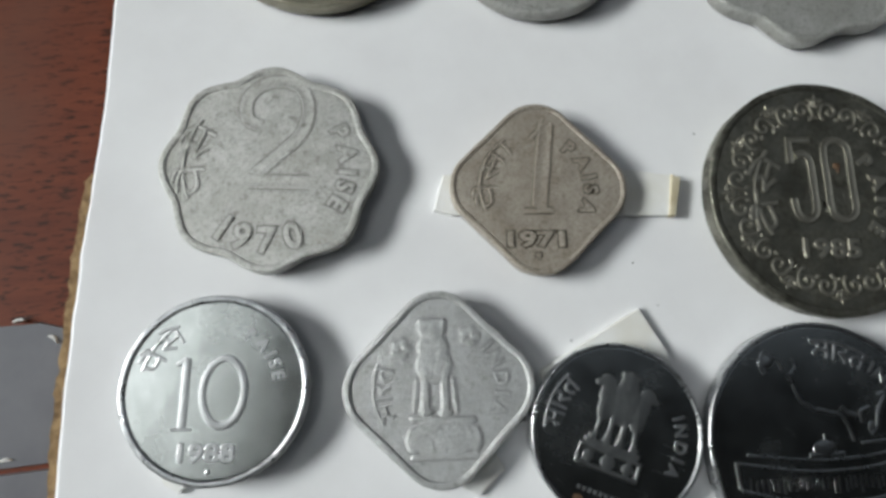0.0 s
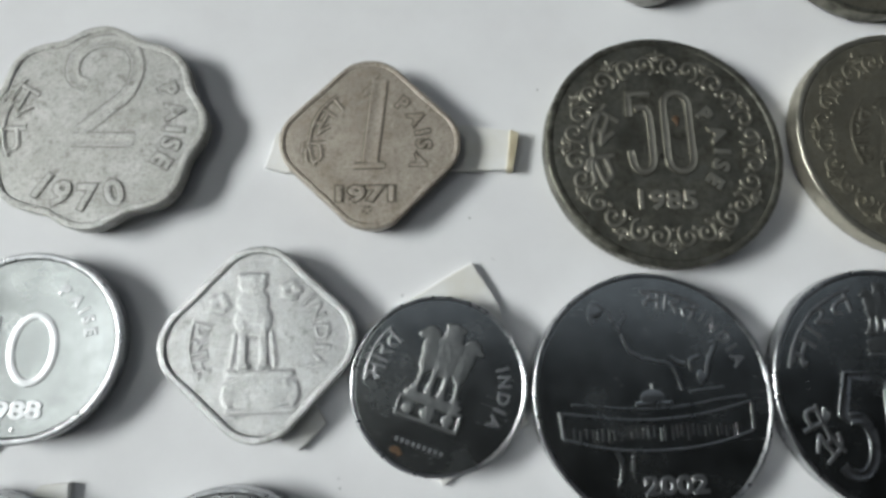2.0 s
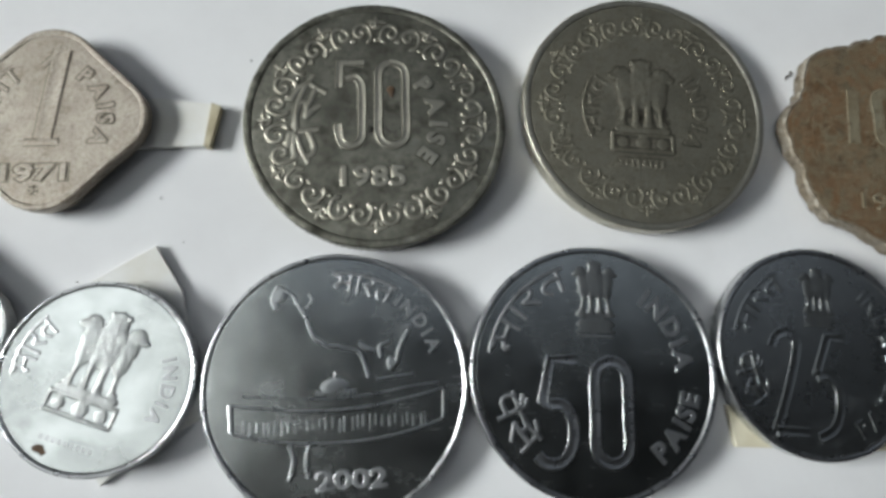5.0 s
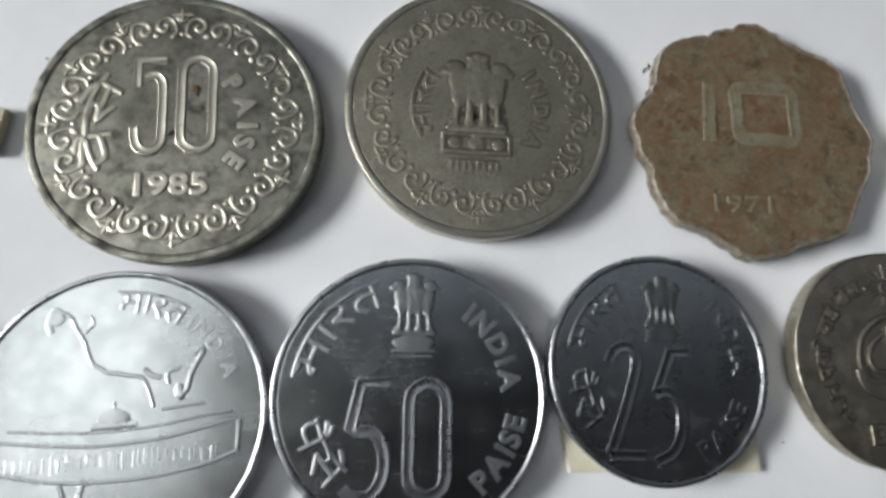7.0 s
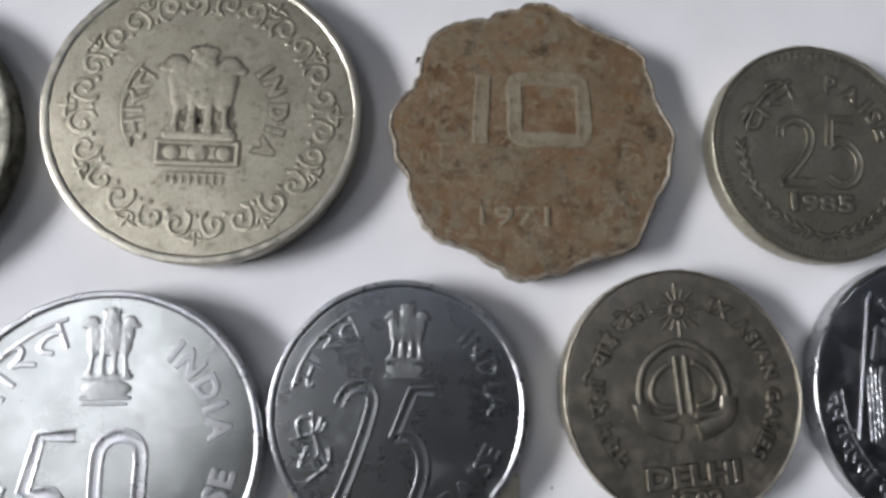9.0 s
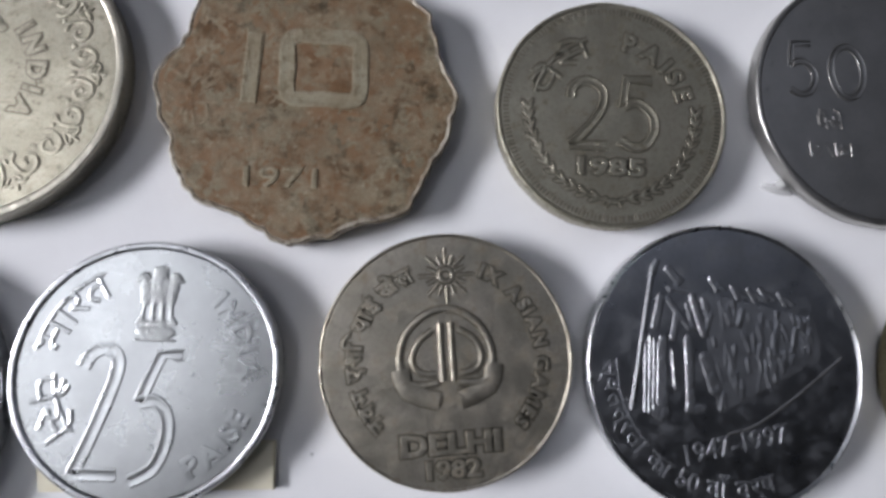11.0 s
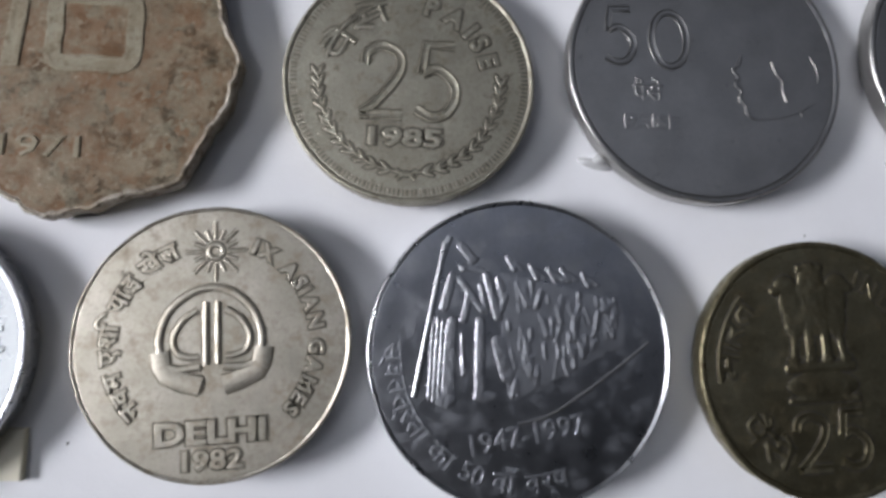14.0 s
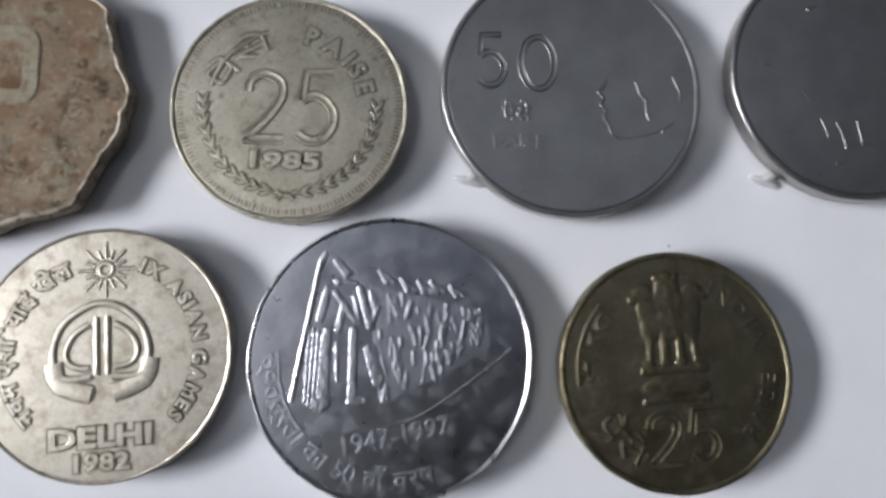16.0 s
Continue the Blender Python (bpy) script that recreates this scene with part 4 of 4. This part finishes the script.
c, f = coin("fifty_paise_coin", 32.91, -20.57, -6.2, round_edge(11.0), 1.5, STEEL, STEEL_EDGE, "shiny steel fifty paise coin with building and coastline relief, dated 2002", 0.5, 0.14)
r = Relief()
r.stroke([(-8.6, -1.2), (-8.45, -3.4)], 0.5, 0.2, curved=False)
r.stroke([(-8.4, -1.3), (-4, -1.9), (-1, -2.1), (3, -1.9), (6, -1.4), (8.8, -0.8)], 0.3, 0.16)
r.stroke([(-7.6, -0.6), (-4, -0.95), (-1, -1.15), (3, -0.95), (6, -0.5), (8.4, -0.3)], 0.24, 0.13)
r.stroke([(-8.4, -3.5), (-5, -4.3), (-2, -4.62), (1, -4.65), (3.5, -4.47), (6.2, -4.0), (8.6, -3.3)], 0.3, 0.16)
r.stroke([(8.9, -0.9), (8.75, -3.2)], 0.4, 0.12, curved=False)
rng = random.Random(4)
for i in range(30):
    u = -7.5 + 0.51 * i + rng.uniform(-0.1, 0.1)
    r.stroke([(u, -2.5 - rng.uniform(0, 0.3)), (u, -3.4 - rng.uniform(0, 0.5))], rng.uniform(0.14, 0.2), 0.03 * rng.uniform(0.3, 1.0), curved=False)
r.blob(-0.2, -0.3, 1.25, 0.85, 0.14)
r.stroke([(-1.8, -0.75), (1.5, -0.7)], 0.5, 0.12, curved=False)
r.stroke([(-0.2, 0.5), (-0.2, 1.0)], 0.2, 0.15, curved=False)
r.stroke([(3.2, 0.2), (4.6, 0.35), (6.4, 0.5)], 0.3, 0.14)
r.stroke([(-3.9, -4.6), (-3.5, -5.8), (-3.8, -7.4)], 0.5, 0.12)
r.stroke([(-2.2, -4.6), (-2.5, -6), (-2.3, -7.2)], 0.5, 0.12)
struck(c, f, "building", STEEL_WORN, r)
r = Relief()
r.stroke([(-4.9, 8.3), (-3.7, 7.6), (-3.3, 6.8), (-2.6, 5.7), (-2.3, 4.8), (-1.9, 3.9), (-1.4, 3.6), (-0.8, 3.2), (0.0, 3.1), (0.6, 2.9), (1.3, 2.8), (1.85, 2.5), (2.3, 1.5), (2.6, 0.4)], 0.36, 0.15)
r.stroke([(-4.9, 8.3), (-5.3, 7.3), (-5.0, 6.4)], 0.5, 0.1)
r.stroke([(-2.6, 6.3), (-2.0, 7.0), (-2.3, 7.6)], 0.3, 0.09)
r.stroke([(1.8, 3.3), (2.4, 2.8), (3.1, 2.6)], 0.5, 0.15)
r.stroke([(3.7, 2.0), (3.6, 2.9), (4.5, 3.3)], 0.4, 0.13)
r.stroke([(4.3, 0.9), (5.0, 1.6), (5.2, 2.4), (5.5, 3.2), (6.2, 4.5), (5.5, 4.3)], 0.5, 0.15)
r.blob(-4.7, 7.5, 0.7, 0.6, 0.12, 30)
r.blob(4.5, 1.4, 0.4, 0.7, 0.15, 10)
struck(c, f, "coastline", STEEL_WORN, r)
signs(c, f, STEEL_RELIEF, S_INDIA, 7.7, 1.6, 92, 56, 0.36, 0.15)
word(c, f, "lettering", STEEL_RELIEF, INDIA, 8.1, 34, 1.6, 0.12, gap=0.2)
line(c, f, "date", STEEL_RELIEF, "2002", -1.8, -8.2, 2.0, 0.18, width=5.8, heavy=0.03)

c, f = coin("fifty_paise_coin", 54.89, -23.07, -10.9, round_edge(11.0), 1.5, STEEL, STEEL_EDGE, "shiny steel fifty paise coin with tall numerals and emblem", 0.6, 0.14)
r = Relief()
r.stroke([(-1.7, 0.9), (-4.0, 0.9), (-4.7, -2.7), (-4.0, -2.9)], 1.05, 0.22, curved=False, groove=0.6)
r.stroke([(-4.0, -2.9), (-2.9, -2.9), (-2.1, -4.2), (-2.1, -6.1), (-3.0, -7.5), (-4.4, -7.6), (-5.1, -7.0)], 1.05, 0.22, groove=0.6)
r.stroke(long_zero(-0.1, 2.8, -7.6, 0.9), 1.05, 0.22, True, groove=0.6)
struck(c, f, "numeral", STEEL_EDGE, r)
struck(c, f, "emblem", STEEL_FROST, capital(0.64, 0.1, 3.4, 0.2))
r = Relief()
r.stroke([(-1.5, 3.0), (1.6, 3.0)], 0.25, 0.14, curved=False)
struck(c, f, "motto_bar", STEEL_RELIEF, r)
signs(c, f, STEEL_RELIEF, S_INDIA, 7.4, 2.0, 172, 108, 0.46, 0.19)
word(c, f, "lettering", STEEL_RELIEF, INDIA, 7.3, 29, 2.3, 0.18, gap=0.1, heavy=0.03)
word(c, f, "lettering", STEEL_RELIEF, PAISE, 9.4, -32, 2.3, 0.18, inward=True, gap=0.12, heavy=0.03)
signs(c, f, STEEL_RELIEF, S_PAISE, 9.5, 2.0, 194, 230, 0.46, 0.19, True)

c, f = coin("twenty_five_paise_coin", 75.67, -24.68, -13.0, round_edge(9.5), 1.5, STEEL_WORN, STEEL_EDGE, "scuffed steel twenty-five paise coin with slanted numerals", 0.6, 0.14)
r = Relief()
r.stroke([(-4.4, 0.2), (-3.9, 1.2), (-2.9, 1.6), (-2.1, 1.0), (-2.1, -0.3), (-3.0, -3.5), (-4.3, -7.1)], 1.05, 0.2, groove=0.6)
r.stroke([(-4.3, -7.1), (-1.4, -7.1)], 1.0, 0.2, curved=False, groove=0.6)
r.stroke([(2.4, 1.3), (0.9, 1.3), (-0.3, -2.1)], 1.0, 0.2, curved=False, groove=0.6)
r.stroke([(-0.3, -2.1), (0.8, -2.0), (1.7, -3.0), (1.8, -4.8), (1.1, -6.6), (-0.4, -7.5)], 1.05, 0.2, groove=0.6)
struck(c, f, "numeral", STEEL_WORN, r)
struck(c, f, "emblem", STEEL_FROST, capital(0.55, 0.3, 2.3, 0.18))
signs(c, f, STEEL_WORN, S_INDIA, 6.2, 1.7, 170, 118, 0.4, 0.17)
word(c, f, "lettering", STEEL_WORN, INDIA, 6.5, 24, 2.0, 0.17, gap=0.1, heavy=0.03)
word(c, f, "lettering", STEEL_WORN, PAISE, 8.1, -42, 2.0, 0.17, inward=True, gap=0.12, heavy=0.03)
signs(c, f, STEEL_WORN, S_PAISE, 8.1, 1.8, 183, 223, 0.42, 0.17, True)

c, f = coin("commemorative_coin", 97.09, -27.86, -6.9, round_edge(9.5), 1.7, NICKEL_WARM, NICKEL_WARM, "warm grey cupronickel commemorative coin with sun and arch emblem", 0.35, 0.07, 110)
r = Relief()
r.stroke(ellipse(0.3, 6.3, 0.5, 0.5), 0.3, 0.16, True)
for i in range(16):
    a = 2 * math.pi * i / 16
    l = 2.1 if i % 2 == 0 else 1.6
    r.stroke([(0.3 + 0.85 * math.cos(a), 6.3 + 0.85 * math.sin(a)), (0.3 + l * math.cos(a), 6.3 + l * math.sin(a))], 0.3, 0.14, curved=False, taper=0.3)
struck(c, f, "sun", NICKEL_WARM, r)
r = Relief()
r.stroke([(-0.8, -1.65), (-2.3, -1.75), (-3.2, -1.2), (-3.55, 0.3), (-2.9, 2.2), (-1.4, 3.4), (0, 3.75), (1.4, 3.4), (2.8, 2.1), (3.4, 0.2), (3.05, -1.3), (2.2, -1.8), (0.75, -1.7)], 0.5, 0.26)
for s in (-1, 1):
    r.stroke([(s * 0.4, 2.75), (s * 0.4, -1.55)], 0.42, 0.24, curved=False)
    r.stroke([(s * 0.95, 2.2), (s * 2.0, 1.5), (s * 2.6, 0.3), (s * 2.3, -0.65), (s * 1.5, -1.0), (s * 0.9, -1.0)], 0.4, 0.22)
    r.stroke([(s * 3.5, -0.5), (s * 3.35, -1.5), (s * 3.05, -2.1), (s * 2.0, -2.6), (s * 0.75, -2.95)], 1.4, 0.3, curved=False)
struck(c, f, "arch_emblem", NICKEL_WARM, r)
line(c, f, "lettering", NICKEL_WARM, "DELHI", -3.8, -6.7, 2.0, 0.2, width=7.4, heavy=0.03)
line(c, f, "date", NICKEL_WARM, "1982", -2.0, -8.4, 1.7, 0.17, width=4.0, heavy=0.02)
word(c, f, "lettering", NICKEL_WARM, list("IX ASIAN GAMES"), 6.7, 10, 1.42, 0.17, gap=0.1, heavy=0.03)
word(c, f, "lettering", NICKEL_WARM, ["न", "व", "म", " ", "ए", "शि", "या", "ई", " ", "खे", "ल"], 6.4, 166, 1.65, 0.17, gap=0.0)

c, f = coin("commemorative_coin", 118.2, -32.44, -5.0, round_edge(11.0), 1.6, STEEL_BRUSHED, STEEL_EDGE, "blue-grey steel commemorative coin with crowded line relief, dated 1947-1997", 0.4, 0.12)
r = Relief()
r.stroke([(-4.7, 8.3), (-7.9, -2.4)], 0.42, 0.28, curved=False)
r.stroke([(-4.3, 8.7), (-4.9, 7.4)], 0.5, 0.2, curved=False)
struck(c, f, "staff", STEEL_EDGE, r)
r = Relief()
lumps = [(-5.7, -2.8, 0.8, 0.6, 0.7), (-2.9, -2.9, 0.9, 0.4, 0.7)]
bars = [(-3.5, 7.9, -2.9, 7.0, 0.34, 0.8), (-2.6, 6.9, -3.6, 6.2, 0.24, 0.6), (-4.7, 2.6, -5.4, -2.2, 0.36, 1.0), (-2.7, 2.4, -3.3, -2.7, 0.36, 1.05), (-1.9, 5.6, -1.4, 2.6, 0.32, 0.8), (-4.4, 5.8, -5.2, 3.6, 0.34, 0.75), (-3.9, 5.6, -2.5, 3.2, 0.26, 0.9), (-3.7, 6.4, -2.2, 6.0, 0.24, 0.7), (-3.3, 4.4, -3.9, 2.6, 0.3, 0.6), (-2.4, 5.0, -2.2, 3.0, 0.22, 0.55), (-4.1, 1.6, -4.3, -1.2, 0.16, 0.5), (-1.6, 0.8, -1.2, -1.6, 0.5, 0.7)]
rng = random.Random(11)
for hx, hy in ((0.05, 6.6), (1.65, 5.8), (2.95, 5.5), (3.95, 5.4), (5.4, 4.9)):
    bars += [(hx - 0.25, hy + 0.2, hx + 0.1, hy - 0.7, 0.22, 0.85), (hx + 0.2, hy - 0.2, hx + 0.7, hy - 0.7, 0.2, 0.6)]
for q in range(95):
    u = rng.uniform(-1.5, 7.3)
    v = rng.uniform(-2.6 + 0.42 * (u + 1), 5.6 - 0.3 * (u + 1))
    l, a = rng.uniform(0.3, 1.3), rng.uniform(-0.5, 0.35)
    bars.append((u, v, u + a * l, v - l, rng.uniform(0.09, 0.2), rng.uniform(0.4, 1.0)))
for u in range(5):
    bars.append((-6.0 + 0.3 * u, 3.2 - 0.3 * u, -6.9 + 0.3 * u, -2.6 - 0.2 * u, 0.13, 0.6))


def low_mass(gx, gy):
    """The low swelling under the strokes."""
    top = 6.0 - 0.33 * (gx + 1)
    low = -3.6 + 0.36 * (gx + 1)
    inside = np.clip((top - gy) / 1.2, 0, 1) * np.clip((gy - low) / 1.0, 0, 1) * np.clip((gx + 1.4) / 0.8, 0, 1) * np.clip((8.0 - gx) / 1.0, 0, 1)
    return 0.16 * inside


r.mould(lumps, bars, 0.2, 0, 0, 1.0, 0.5, low_mass, 0.09)
struck(c, f, "line_relief", STEEL_MATT_RELIEF, r)
r = Relief()
r.stroke([(-0.8, -5.0), (1.6, -4.6), (5.4, -2.7), (9.4, -0.3)], 0.26, 0.12)
struck(c, f, "ground_line", STEEL_MATT, r)
r = Relief()
r.letters("1947-1997", -4.2, -6.8, 2.0, 0.18, 5, 8.3, 0.0)
struck(c, f, "date", STEEL_MATT_RELIEF, r)
word(c, f, "lettering", STEEL_MATT_RELIEF, ["स्व", "तं", "त्र", "ता", " ", "का", " ", "5", "0", " ", "वाँ", " ", "व", "र्ष"], 9.7, 228, 1.9, 0.16, inward=True, gap=0.06, heavy=0.0)

c, f = coin("twenty_five_paise_coin", 140.19, -37.82, -7.5, round_edge(9.5), 1.4, BRASSY, BRASSY, "olive-brown tarnished twenty-five paise coin with emblem", 0.55, 0.12)
struck(c, f, "numeral", BRASSY, two_five((-2.8, -0.3, -7.0, -3.3), (0.5, 2.7, -7.0, -3.2), 0.65, 0.16, 0.4))
struck(c, f, "emblem", BRASSY, capital(1.02, -0.2, -2.2, 0.24))
signs(c, f, BRASSY, S_INDIA, 6.5, 1.5, 184, 136, 0.36, 0.16)
word(c, f, "lettering", BRASSY, INDIA, 6.7, 38, 1.7, 0.14, gap=0.22)
signs(c, f, BRASSY, S_PAISE, 8.0, 1.6, 207, 243, 0.38, 0.16, True)
word(c, f, "lettering", BRASSY, PAISE, 8.2, -26, 1.8, 0.14, inward=True, gap=0.2)

# ---- coins of the rows above and below, seen at their edges ----
for nm, x, y, rr, mat, rimm, lab in (("grey_coin", -8.0, 38.8, 11.8, NICKEL_DULL, NICKEL_DULL, "grey cupronickel coin of the next row up"), ("grey_coin", 14.8, 34.0, 9.6, ALU, ALU, "pale grey aluminium coin of the next row up"),
                                     ("grey_coin", 68.0, 25.6, 11.0, NICKEL_DULL, TARNISH, "dark cupronickel coin of the next row up"),
                                     ("steel_coin", -24.9, -30.9, 11.0, STEEL, STEEL_EDGE, "shiny steel coin of the next row down"), ("steel_coin", -5.2, -31.5, 8.95, STEEL_WORN, STEEL_EDGE, "grey steel coin of the next row down")):
    c, f = coin(nm, x, y, -6, round_edge(rr), 1.6, mat, rimm, lab, 0.6, 0.13)
    word(c, f, "lettering", mat, INDIA, rr * 0.7, 35, 1.9, 0.14, gap=0.2)
    signs(c, f, mat, S_INDIA, rr * 0.7, 1.6, 165, 125, 0.36, 0.14)
    struck(c, f, "emblem", mat, capital(rr / 13, 0, -3.5, 0.18))
c, f = coin("scalloped_coin", 44.2, 31.7, -6, scalloped(13.0, 1.4, 83), 1.7, ALU, ALU, "pale aluminium scalloped coin of the next row up", 0.9, 0.13)
struck(c, f, "emblem", ALU, capital(1.0, 0, -4.5, 0.2))
